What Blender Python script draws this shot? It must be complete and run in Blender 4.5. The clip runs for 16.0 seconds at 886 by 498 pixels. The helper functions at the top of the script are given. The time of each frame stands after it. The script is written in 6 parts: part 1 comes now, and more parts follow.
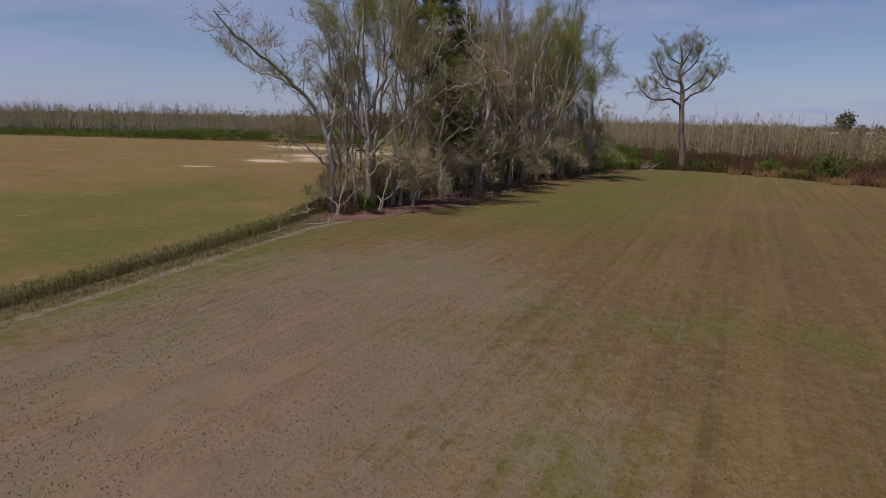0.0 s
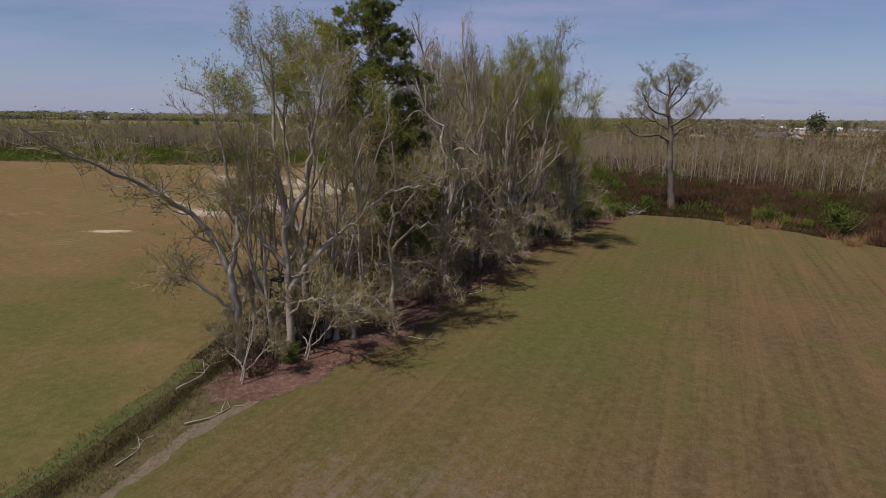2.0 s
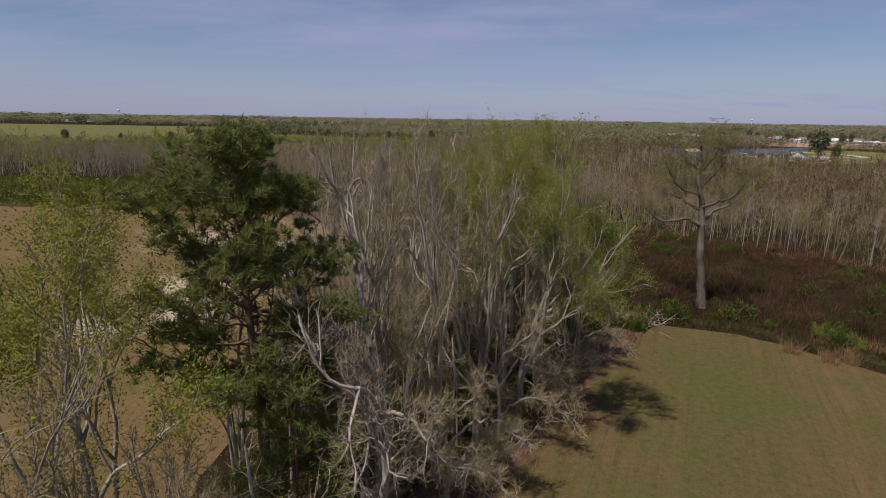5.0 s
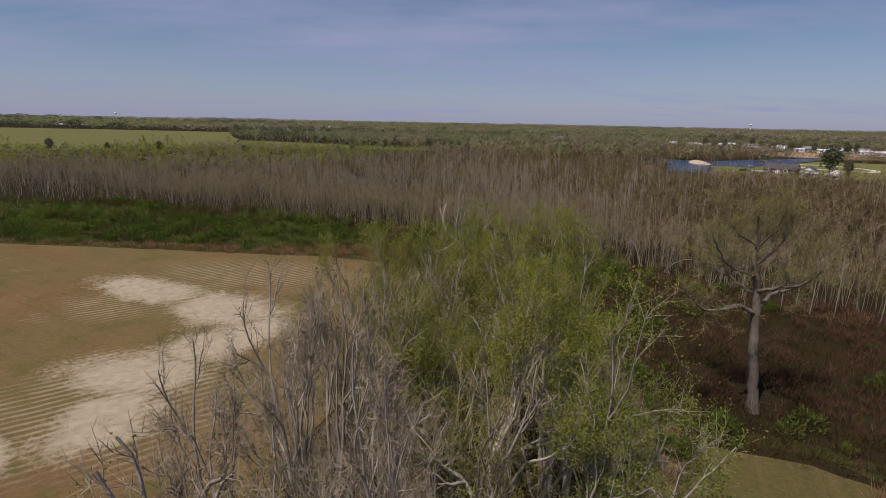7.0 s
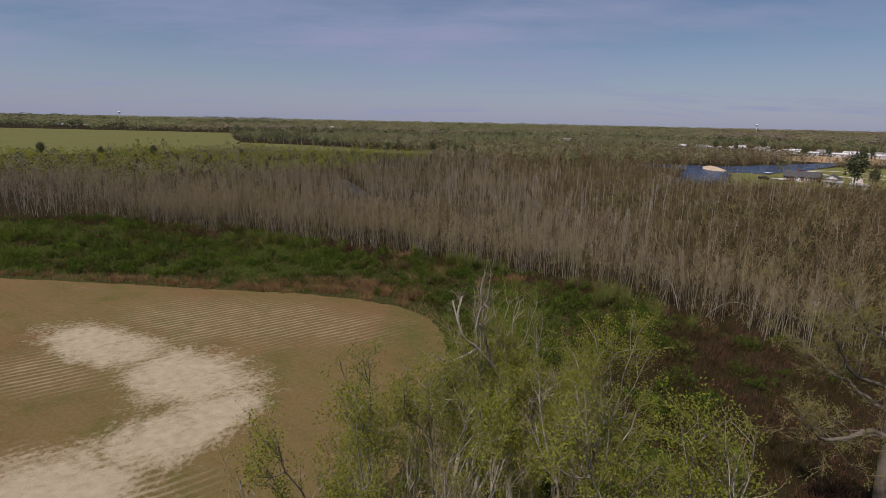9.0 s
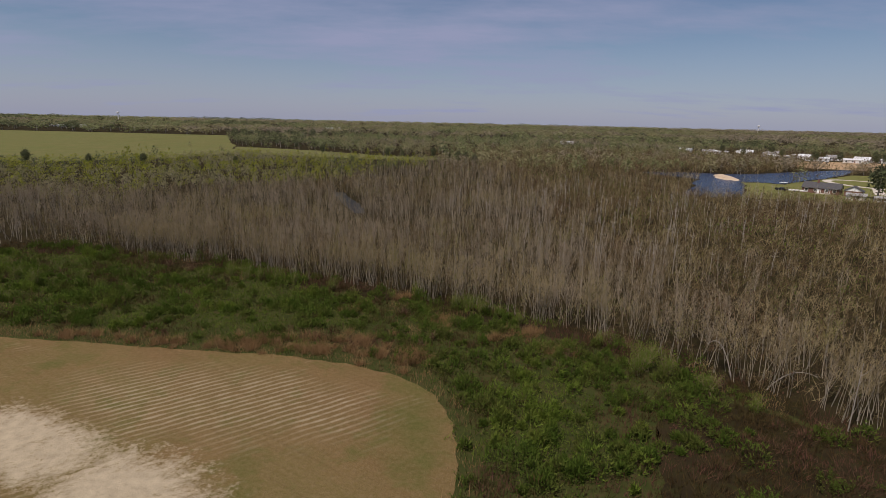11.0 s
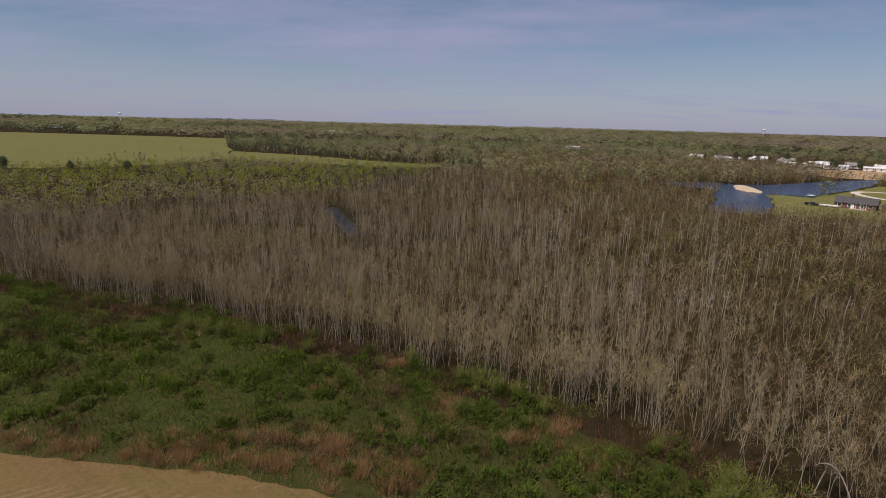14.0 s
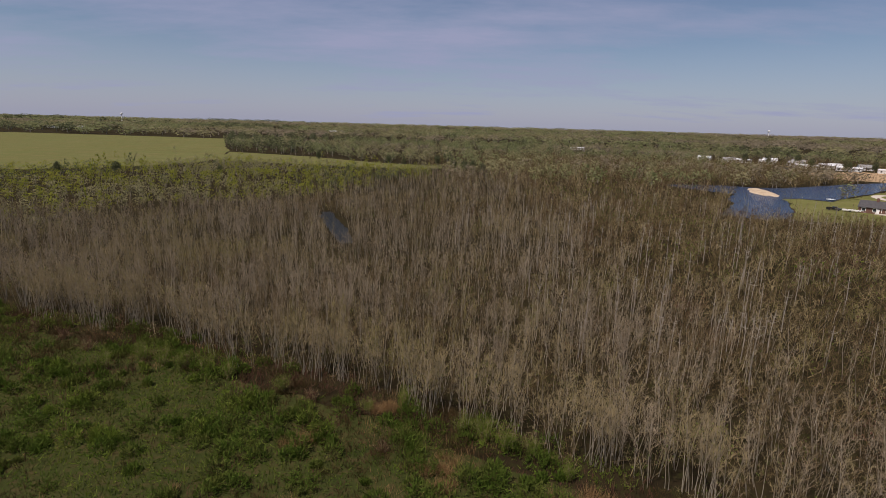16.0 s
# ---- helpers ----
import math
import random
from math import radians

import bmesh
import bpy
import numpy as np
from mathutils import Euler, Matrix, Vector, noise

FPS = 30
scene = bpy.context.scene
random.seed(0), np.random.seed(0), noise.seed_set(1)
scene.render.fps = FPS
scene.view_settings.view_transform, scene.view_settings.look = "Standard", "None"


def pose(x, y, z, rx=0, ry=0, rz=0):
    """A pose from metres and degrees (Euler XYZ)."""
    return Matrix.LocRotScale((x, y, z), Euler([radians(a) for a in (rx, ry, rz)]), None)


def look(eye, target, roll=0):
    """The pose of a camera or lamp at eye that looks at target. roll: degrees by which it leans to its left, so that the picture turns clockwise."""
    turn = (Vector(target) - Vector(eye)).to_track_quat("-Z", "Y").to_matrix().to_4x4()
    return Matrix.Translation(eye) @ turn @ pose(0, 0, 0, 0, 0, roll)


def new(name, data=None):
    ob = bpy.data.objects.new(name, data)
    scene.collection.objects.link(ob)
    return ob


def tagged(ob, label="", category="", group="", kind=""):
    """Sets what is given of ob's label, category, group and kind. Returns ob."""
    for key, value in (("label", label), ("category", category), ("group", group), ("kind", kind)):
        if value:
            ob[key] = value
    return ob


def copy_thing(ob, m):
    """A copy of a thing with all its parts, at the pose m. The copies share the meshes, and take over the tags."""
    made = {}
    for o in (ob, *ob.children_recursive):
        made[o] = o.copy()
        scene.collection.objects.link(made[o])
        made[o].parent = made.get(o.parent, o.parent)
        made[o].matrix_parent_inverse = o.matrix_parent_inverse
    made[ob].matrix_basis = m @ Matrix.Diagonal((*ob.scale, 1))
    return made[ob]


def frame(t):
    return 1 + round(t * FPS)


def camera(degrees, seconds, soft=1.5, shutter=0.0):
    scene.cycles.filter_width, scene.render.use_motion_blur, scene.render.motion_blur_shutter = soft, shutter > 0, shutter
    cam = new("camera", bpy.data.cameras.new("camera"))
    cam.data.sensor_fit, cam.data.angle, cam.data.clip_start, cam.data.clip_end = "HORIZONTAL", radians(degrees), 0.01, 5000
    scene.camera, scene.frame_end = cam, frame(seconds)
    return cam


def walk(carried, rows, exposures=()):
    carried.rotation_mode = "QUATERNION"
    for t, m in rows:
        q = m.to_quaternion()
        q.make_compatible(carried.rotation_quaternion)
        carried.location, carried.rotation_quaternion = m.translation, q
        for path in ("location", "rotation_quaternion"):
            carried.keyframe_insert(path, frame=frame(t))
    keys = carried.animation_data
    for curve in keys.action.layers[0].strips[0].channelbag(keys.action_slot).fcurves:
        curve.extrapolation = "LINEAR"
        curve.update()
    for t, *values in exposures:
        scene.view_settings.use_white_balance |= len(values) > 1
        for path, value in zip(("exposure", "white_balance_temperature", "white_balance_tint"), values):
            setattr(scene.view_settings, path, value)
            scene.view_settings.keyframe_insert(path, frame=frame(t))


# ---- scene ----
cam = camera(80.0, 16.0, soft=0.8)

PATH = [
    (0, (-30.047, -77.408, 5.807), (-30.115, -75.464, 5.341), 1.2),
    (0.5, (-29.943, -74.942, 7.078), (-29.981, -72.998, 6.608), 1.1),
    (1, (-29.753, -72.362, 8.529), (-29.762, -70.419, 8.055), 1.0),
    (1.5, (-29.494, -69.612, 10.049), (-29.483, -67.67, 9.57), 0.8),
    (2, (-29.072, -66.962, 11.731), (-29.049, -65.022, 11.245), 0.6),
    (2.5, (-28.533, -64.355, 13.398), (-28.507, -62.415, 12.91), 0.5),
    (3, (-28.028, -61.346, 14.72), (-27.996, -59.406, 14.234), 0.5),
    (5.5, (-26.541, -46.629, 20.564), (-26.483, -44.688, 20.086), 0.9),
    (6, (-26.412, -43.829, 21.838), (-26.353, -41.886, 21.365), 1.0),
    (6.5, (-25.594, -39.662, 22.649), (-25.532, -37.719, 22.18), 1.2),
    (7, (-25.51, -36.583, 23.694), (-25.448, -34.64, 23.223), 1.1),
    (7.5, (-25.368, -33.22, 24.3), (-25.309, -31.278, 23.829), 1.0),
    (8, (-25.314, -29.953, 24.778), (-25.259, -28.01, 24.306), 1.0),
    (8.5, (-25.74, -27.045, 25.539), (-25.685, -25.103, 25.066), 1.1),
    (9, (-25.806, -23.682, 26.576), (-25.756, -21.74, 26.102), 1.2),
    (11.5, (-26.596, -6.286, 31.151), (-26.546, -4.344, 30.678), 1.3),
    (12, (-26.497, -2.933, 31.888), (-26.449, -0.99, 31.417), 1.4),
    (12.5, (-26.4, 0.387, 32.56), (-26.354, 2.33, 32.089), 1.5),
    (13, (-26.314, 3.839, 32.852), (-26.27, 5.782, 32.382), 1.5),
    (13.5, (-26.291, 7.148, 33.05), (-26.248, 9.092, 32.581), 1.5),
    (14, (-26.29, 10.465, 33.04), (-26.249, 12.409, 32.572), 1.5),
    (14.5, (-26.3, 13.668, 32.934), (-26.259, 15.612, 32.468), 1.5),
    (15, (-26.163, 16.893, 32.847), (-26.125, 18.838, 32.38), 1.6),
    (15.5, (-25.97, 20.08, 32.586), (-25.934, 22.025, 32.121), 1.6),
    (16, (-25.772, 22.962, 32.493), (-25.739, 24.907, 32.028), 1.6),
]
walk(cam, [(t, look(eye, target, roll)) for t, eye, target, roll in PATH], [(0, 0.45, 6250, 19), (5.5, 0.46, 6300, 19), (8, 0.3, 6350, 17), (11.5, 0.38, 6600, 16), (16, 0.46, 6700, 17)])

# ---- light ----
SUN_AZ, SUN_EL = radians(-132.0), radians(60.0)      # azimuth clockwise from +y
sun_dir = Vector((math.sin(SUN_AZ) * math.cos(SUN_EL), math.cos(SUN_AZ) * math.cos(SUN_EL), math.sin(SUN_EL)))
sun = new("sun", bpy.data.lights.new("sun", "SUN"))
sun.data.energy, sun.data.angle, sun.data.color = 3.4, radians(0.9), (1.0, 0.94, 0.86)
sun.matrix_world = look(sun_dir * 200, (0, 0, 0))

world = bpy.data.worlds.new("sky")
scene.world = world
world.use_nodes = True
wt = world.node_tree
wt.nodes.clear()


def wnode(kind, **settings):
    n = wt.nodes.new(kind)
    for k, v in settings.items():
        n.inputs[k].default_value = v
    return n


sky = wnode("ShaderNodeTexSky")
sky.sky_type, sky.sun_disc = "NISHITA", False
sky.sun_elevation, sky.sun_rotation = SUN_EL, SUN_AZ
sky.air_density, sky.dust_density, sky.ozone_density = 0.9, 0.4, 3.5
tc = wnode("ShaderNodeTexCoord")
sep = wnode("ShaderNodeSeparateXYZ")
wt.links.new(tc.outputs["Generated"], sep.inputs[0])
lift = wt.nodes.new("ShaderNodeMath")
lift.operation = "ADD"
lift.inputs[1].default_value = 0.12
wt.links.new(sep.outputs["Z"], lift.inputs[0])
flat = []
for axis in ("X", "Y"):
    n = wt.nodes.new("ShaderNodeMath")
    n.operation = "DIVIDE"
    wt.links.new(sep.outputs[axis], n.inputs[0])
    wt.links.new(lift.outputs[0], n.inputs[1])
    flat.append(n)
join = wnode("ShaderNodeCombineXYZ")
wt.links.new(flat[0].outputs[0], join.inputs[0])
wt.links.new(flat[1].outputs[0], join.inputs[1])
cmap = wnode("ShaderNodeMapping")
cmap.inputs["Location"].default_value = (1.7, 0.4, 0)
cmap.inputs["Scale"].default_value = (0.3, 0.55, 1.0)
cmap.inputs["Rotation"].default_value = (0, 0, 0.25)
wt.links.new(join.outputs[0], cmap.inputs[0])
cn = wnode("ShaderNodeTexNoise", Scale=1.3, Detail=6.0, Roughness=0.62)
wt.links.new(cmap.outputs[0], cn.inputs["Vector"])
cr = wt.nodes.new("ShaderNodeMapRange")
cr.inputs["From Min"].default_value, cr.inputs["From Max"].default_value = 0.40, 0.65
cr.inputs["To Min"].default_value = 0.06
cr.inputs["To Max"].default_value = 0.95
wt.links.new(cn.outputs["Fac"], cr.inputs["Value"])
haze = wt.nodes.new("ShaderNodeMapRange")
for key, value in (("From Min", 0.0), ("From Max", 0.15), ("To Min", 0.68), ("To Max", 0.0)):
    haze.inputs[key].default_value = value
wt.links.new(sep.outputs["Z"], haze.inputs["Value"])
cover = wt.nodes.new("ShaderNodeMath")
cover.operation = "MAXIMUM"
wt.links.new(cr.outputs[0], cover.inputs[0])
wt.links.new(haze.outputs[0], cover.inputs[1])
cmix = wt.nodes.new("ShaderNodeMix")
cmix.data_type = "RGBA"
cmix.inputs[7].default_value = (4.3, 4.85, 7.0, 1)
wt.links.new(cover.outputs[0], cmix.inputs[0])
wt.links.new(sky.outputs[0], cmix.inputs[6])
bg = wnode("ShaderNodeBackground", Strength=0.051)
wt.links.new(cmix.outputs[2], bg.inputs["Color"])
wout = wnode("ShaderNodeOutputWorld")
wt.links.new(bg.outputs[0], wout.inputs["Surface"])


# ---- materials ----
class Mat:
    """A node material with a few short ways to add nodes."""

    def __init__(self, name, rough=0.9, metal=0.0, spec=0.3):
        self.m = bpy.data.materials.new(name)
        self.m.use_nodes = True
        self.t = self.m.node_tree
        self.b = self.t.nodes["Principled BSDF"]
        self.b.inputs["Roughness"].default_value = rough
        self.b.inputs["Metallic"].default_value = metal
        self.b.inputs["Specular IOR Level"].default_value = spec
        self.co = self.t.nodes.new("ShaderNodeTexCoord").outputs["Object"]

    def link(self, a, b):
        self.t.links.new(a, b)

    def put(self, sock, v):
        if isinstance(v, bpy.types.NodeSocket):
            self.link(v, sock)
        elif hasattr(sock.default_value, "__len__") and not hasattr(v, "__len__"):
            sock.default_value = (v, v, v)
        elif hasattr(v, "__len__") and len(v) == 3 and len(sock.default_value) == 4:
            sock.default_value = (*v, 1)
        else:
            sock.default_value = v

    def mapped(self, scale=(1, 1, 1), turn=0.0, shift=(0, 0, 0)):
        n = self.t.nodes.new("ShaderNodeMapping")
        self.link(self.co, n.inputs[0])
        n.inputs["Location"].default_value = shift
        n.inputs["Rotation"].default_value = (0, 0, turn)
        n.inputs["Scale"].default_value = scale
        return n.outputs[0]

    def noise(self, scale, detail=4.0, rough=0.6, co=None, warp=0.0):
        n = self.t.nodes.new("ShaderNodeTexNoise")
        self.link(co or self.co, n.inputs["Vector"])
        n.inputs["Scale"].default_value, n.inputs["Detail"].default_value = scale, detail
        n.inputs["Roughness"].default_value, n.inputs["Distortion"].default_value = rough, warp
        return n.outputs["Fac"]

    def wave(self, scale, turn=0.0, warp=2.0, detail=2.0):
        n = self.t.nodes.new("ShaderNodeTexWave")
        n.inputs["Scale"].default_value, n.inputs["Distortion"].default_value = scale, warp
        n.inputs["Detail"].default_value, n.inputs["Detail Scale"].default_value = detail, 0.6
        self.link(self.mapped(turn=turn), n.inputs["Vector"])
        return n.outputs["Fac"]

    def range(self, v, a, b, c=0.0, d=1.0):
        n = self.t.nodes.new("ShaderNodeMapRange")
        self.put(n.inputs["Value"], v)
        for k, x in zip(("From Min", "From Max", "To Min", "To Max"), (a, b, c, d)):
            n.inputs[k].default_value = x
        return n.outputs[0]

    def math(self, op, a, b=0.0):
        n = self.t.nodes.new("ShaderNodeMath")
        n.operation = op
        self.put(n.inputs[0], a)
        self.put(n.inputs[1], b)
        return n.outputs[0]

    def mix(self, f, a, b):
        n = self.t.nodes.new("ShaderNodeMix")
        n.data_type = "RGBA"
        self.put(n.inputs[0], f)
        self.put(n.inputs[6], a)
        self.put(n.inputs[7], b)
        return n.outputs[2]

    def patch(self, x, y, rx, ry, turn=0.0):
        """1 in the middle of an ellipse on the ground, 0 at its rim and beyond."""
        c, s = math.cos(turn), math.sin(turn)
        n = self.t.nodes.new("ShaderNodeMapping")
        n.vector_type = "TEXTURE"
        self.link(self.co, n.inputs[0])
        n.inputs["Location"].default_value = (x, y, 0)
        n.inputs["Rotation"].default_value = (0, 0, turn)
        n.inputs["Scale"].default_value = (rx, ry, 1000)
        d = self.t.nodes.new("ShaderNodeVectorMath")
        d.operation = "LENGTH"
        self.link(n.outputs[0], d.inputs[0])
        return self.range(d.outputs["Value"], 1.0, 0.0)

    def streaks(self, angle, long, wide, detail=5.0, rough=0.65, shift=(0, 0, 0)):
        """Noise drawn out along a heading on the ground."""
        n = self.t.nodes.new("ShaderNodeMapping")
        n.vector_type = "TEXTURE"
        self.link(self.co, n.inputs[0])
        n.inputs["Location"].default_value = shift
        n.inputs["Rotation"].default_value = (0, 0, angle)
        n.inputs["Scale"].default_value = (long, wide, 1)
        return self.noise(1.0, detail, rough, n.outputs[0])

    def island(self):
        return self.t.nodes.new("ShaderNodeNewGeometry").outputs["Random Per Island"]

    def each(self):
        return self.t.nodes.new("ShaderNodeObjectInfo").outputs["Random"]

    def bump(self, h, strength=0.5, distance=0.05):
        n = self.t.nodes.new("ShaderNodeBump")
        n.inputs["Strength"].default_value, n.inputs["Distance"].default_value = strength, distance
        self.link(h, n.inputs["Height"])
        self.link(n.outputs[0], self.b.inputs["Normal"])
        return self

    def color(self, v):
        self.put(self.b.inputs["Base Color"], v)
        return self

    def thin(self, v, share=0.35):
        """Lets part of the light through, as a leaf does."""
        out = self.t.nodes["Material Output"]
        tr = self.t.nodes.new("ShaderNodeBsdfTranslucent")
        self.put(tr.inputs["Color"], v)
        n = self.t.nodes.new("ShaderNodeMixShader")
        n.inputs[0].default_value = share
        self.link(self.b.outputs[0], n.inputs[1])
        self.link(tr.outputs[0], n.inputs[2])
        self.link(n.outputs[0], out.inputs["Surface"])
        return self


def plain(name, a, b, scale=3.0, rough=0.8, metal=0.0, bump=0.0):
    m = Mat(name, rough, metal)
    m.color(m.mix(m.range(m.noise(scale, 5), 0.3, 0.7), a, b))
    if bump:
        m.bump(m.noise(scale * 6, 3), bump, 0.02)
    return m.m


def bark_material(name, a, b, c, scale=2.0):
    m = Mat(name, 0.95, 0, 0.04)
    streak = m.noise(scale, 6, 0.7, m.mapped((3.0, 3.0, 0.7)))
    tone = m.mix(m.range(streak, 0.35, 0.65), a, b)
    tone = m.mix(m.range(m.noise(0.5, 3), 0.5, 0.72), tone, c)
    tone = m.mix(m.math("MULTIPLY", m.island(), 0.45), tone, a)
    m.color(tone).bump(m.noise(7, 4, 0.7, m.mapped((2.0, 2.0, 0.5))), 0.7, 0.03)
    return m.m


def leaf_material(name, a, b, c, share=0.3, each=True):
    m = Mat(name, 0.8, 0, 0.06)
    tone = m.mix(m.island(), a, b)
    tone = m.mix(m.range(m.noise(0.35, 3), 0.45, 0.7), tone, c)
    if each:
        tone = m.mix(m.math("MULTIPLY", m.each(), 0.35), tone, a)
    m.color(tone).thin(tone, share)
    return m.m


def field_material(name, soils, heading, sand=(), row=1.1, sandy=(0.55, 0.45, 0.33), greens=(), ridge=1.0, stripes=0.25, ochre=None, combed=0.0, cover=1.0, lane=1.5, combs=()):
    """Soil and short growth in rows, with sand showing in places."""
    m = Mat(name, 0.97, 0, 0.02)
    dark, mid, green, pale = soils
    big = m.noise(0.035, 4, 0.6, warp=0.6)
    fine = m.noise(2.2, 6, 0.75)
    grit = m.noise(9.0, 4, 0.8)
    rows = m.math("ADD", m.math("MULTIPLY", m.wave(0.314 / row, heading - math.pi / 2, 3.0), combed), m.math("MULTIPLY", m.streaks(heading, 9.0, row * 0.45), 1.0 - combed))
    lanes = m.streaks(heading, lane * 22, lane, 6, 0.7)
    tone = m.mix(m.range(big, 0.38, 0.6), dark, green)
    tone = m.mix(m.range(m.noise(0.09, 5, 0.65, m.mapped(shift=(31, 7, 0))), 0.48, 0.68), tone, mid)
    tone = m.mix(m.math("MULTIPLY", m.range(lanes, 0.46, 0.64), 0.55 * ridge), tone, ochre or mid)
    tone = m.mix(m.math("MULTIPLY", m.range(m.streaks(heading, lane * 15, lane * 0.33, 5, 0.7, (3, 5, 0)), 0.5, 0.64), 0.7 * ridge), tone, tuple(v * 0.62 for v in dark))
    tone = m.mix(m.math("MULTIPLY", m.range(fine, 0.42, 0.72), 0.6), tone, pale)
    tone = m.mix(m.math("MULTIPLY", m.range(grit, 0.45, 0.68), 0.6), tone, tuple(v * 0.6 for v in dark))
    tone = m.mix(m.math("MULTIPLY", m.range(rows, 0.4, 0.75), 0.3 * ridge), tone, dark)
    for p in greens:
        lush = m.math("ADD", m.patch(*p), m.range(m.noise(0.2, 5, 0.65), 0.25, 0.75, -0.4, 0.4))
        tone = m.mix(m.range(lush, 0.05, 0.8, 0.0, 0.75), tone, m.mix(m.range(fine, 0.35, 0.7), (0.062, 0.07, 0.017), (0.1, 0.098, 0.03)))
    for p in combs:
        ridges = m.math("ADD", m.wave(0.314 / row, heading - math.pi / 2, 2.2), m.math("MULTIPLY", m.math("SUBTRACT", m.noise(0.5, 6, 0.7), 0.5), 1.6))
        tone = m.mix(m.math("MULTIPLY", m.range(m.math("ADD", m.patch(*p), m.math("SUBTRACT", m.noise(0.15, 4), 0.5)), 0.1, 0.6), m.range(ridges, 0.45, 1.05, 0.0, 0.42)), tone, sandy)
    mask = None
    for p in sand:
        q = m.patch(*p)
        mask = q if mask is None else m.math("MAXIMUM", mask, q)
    if mask is not None:
        core = m.range(mask, 0.0, 0.7)
        mottle = m.math("MULTIPLY", m.math("SUBTRACT", m.noise(0.2, 9, 0.78, warp=0.6), 0.5), 2.0)
        edge = m.math("ADD", m.math("ADD", core, mottle), m.math("MULTIPLY", m.math("SUBTRACT", rows, 0.5), stripes))
        edge = m.math("ADD", edge, m.math("MULTIPLY", m.math("SUBTRACT", fine, 0.5), 1.5))
        amount = m.math("MULTIPLY", m.range(core, 0.0, 0.15), m.range(edge, 0.35, 0.85, 0.0, cover))
        light = m.mix(m.range(m.noise(1.1, 5), 0.35, 0.7), sandy, tuple(v * 0.72 for v in sandy))
        light = m.mix(m.range(m.noise(12.0, 5, 0.8), 0.5, 0.7, 0, 0.55), light, dark)
        tone = m.mix(amount, tone, light)
    h = m.math("ADD", m.math("MULTIPLY", rows, 0.8 * ridge), fine)
    m.color(tone).bump(m.math("ADD", h, m.math("MULTIPLY", grit, 0.6)), 0.9, 0.07)
    return m.m


def ground_material(name, a, b, c, scale=0.12):
    m = Mat(name, 0.97, 0, 0.02)
    tone = m.mix(m.range(m.noise(scale, 6, 0.65), 0.36, 0.64), a, b)
    tone = m.mix(m.range(m.noise(scale * 7, 5, 0.7), 0.48, 0.68), tone, c)
    tone = m.mix(m.math("MULTIPLY", m.range(m.noise(6, 4, 0.8), 0.45, 0.7), 0.45), tone, a)
    m.color(tone).bump(m.noise(4, 5, 0.8), 0.9, 0.12)
    return m.m


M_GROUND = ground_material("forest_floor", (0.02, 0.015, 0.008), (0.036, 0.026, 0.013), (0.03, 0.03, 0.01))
M_VERGE = ground_material("grass_verge", (0.07, 0.08, 0.022), (0.09, 0.095, 0.03), (0.13, 0.11, 0.06), 0.3)
M_DITCH = ground_material("ditch_bed", (0.05, 0.04, 0.018), (0.08, 0.062, 0.028), (0.075, 0.07, 0.025), 0.6)
M_BANK = ground_material("rough_bank", (0.075, 0.066, 0.024), (0.1, 0.08, 0.036), (0.13, 0.1, 0.058), 0.5)
M_LITTER = ground_material("leaf_litter", (0.09, 0.05, 0.036), (0.14, 0.08, 0.058), (0.19, 0.125, 0.094), 0.5)
M_BRAMBLE_FLOOR = ground_material("low_green_cover", (0.032, 0.04, 0.011), (0.046, 0.05, 0.015), (0.07, 0.05, 0.023), 0.14)
M_TRACK = ground_material("sandy_track", (0.13, 0.104, 0.066), (0.18, 0.14, 0.095), (0.1, 0.084, 0.042), 0.7)
M_FIELD_L = field_material(
    "ploughed_field", ((0.135, 0.085, 0.036), (0.165, 0.105, 0.046), (0.128, 0.099, 0.036), (0.21, 0.148, 0.08)), radians(-34),
    ((-64, 35, 17, 6.5, radians(-30)), (-51, 27.5, 13, 8.5, radians(-40)), (-53, 10, 11, 7, radians(-10)), (-51, 2, 6, 8, radians(0)), (-47, 18, 12, 7, radians(60)), (-58, -3, 6, 3.6, radians(-40)),
     (-62.8, -13.8, 3.4, 1.1, 0)), 0.9, (0.4, 0.33, 0.225), ((-55, -42, 17, 26, radians(-25)), (-48, -56, 6, 24, radians(-22)), (-28, 40, 5, 12, 0)), 0.4, 0.35, (0.2, 0.125, 0.06), 0.2, combs=((-50, 43, 26, 10, radians(-10)), (-66, 28, 10, 5, radians(-32)), (-52, 4, 15, 14, 0)))
M_FIELD_R = field_material(
    "grassy_field", ((0.096, 0.064, 0.029), (0.13, 0.078, 0.036), (0.098, 0.082, 0.026), (0.17, 0.13, 0.075)), radians(63),
    ((-34, -60, 15, 9, radians(50)), (-36, -68, 16, 9, radians(30))), 0.75, (0.19, 0.15, 0.12), ((-20, -36, 9, 26, radians(-32)), (-41.5, -60, 3.2, 34, radians(-20)), (-4, -14, 10, 16, radians(-30))), 0.8, 1.3, (0.19, 0.112, 0.05), 0.0, 0.42)
M_FARFIELD = field_material(
    "far_field", ((0.115, 0.112, 0.036), (0.155, 0.138, 0.056), (0.105, 0.122, 0.037), (0.175, 0.158, 0.075)), radians(-8), (), 6.0, ridge=0.7, ochre=(0.17, 0.145, 0.068), lane=9.0)
M_LAWN = ground_material("lawn", (0.11, 0.112, 0.034), (0.145, 0.142, 0.048), (0.175, 0.158, 0.068), 0.05)
M_SAND = ground_material("bare_sand", (0.42, 0.32, 0.22), (0.5, 0.4, 0.29), (0.34, 0.25, 0.16), 0.06)
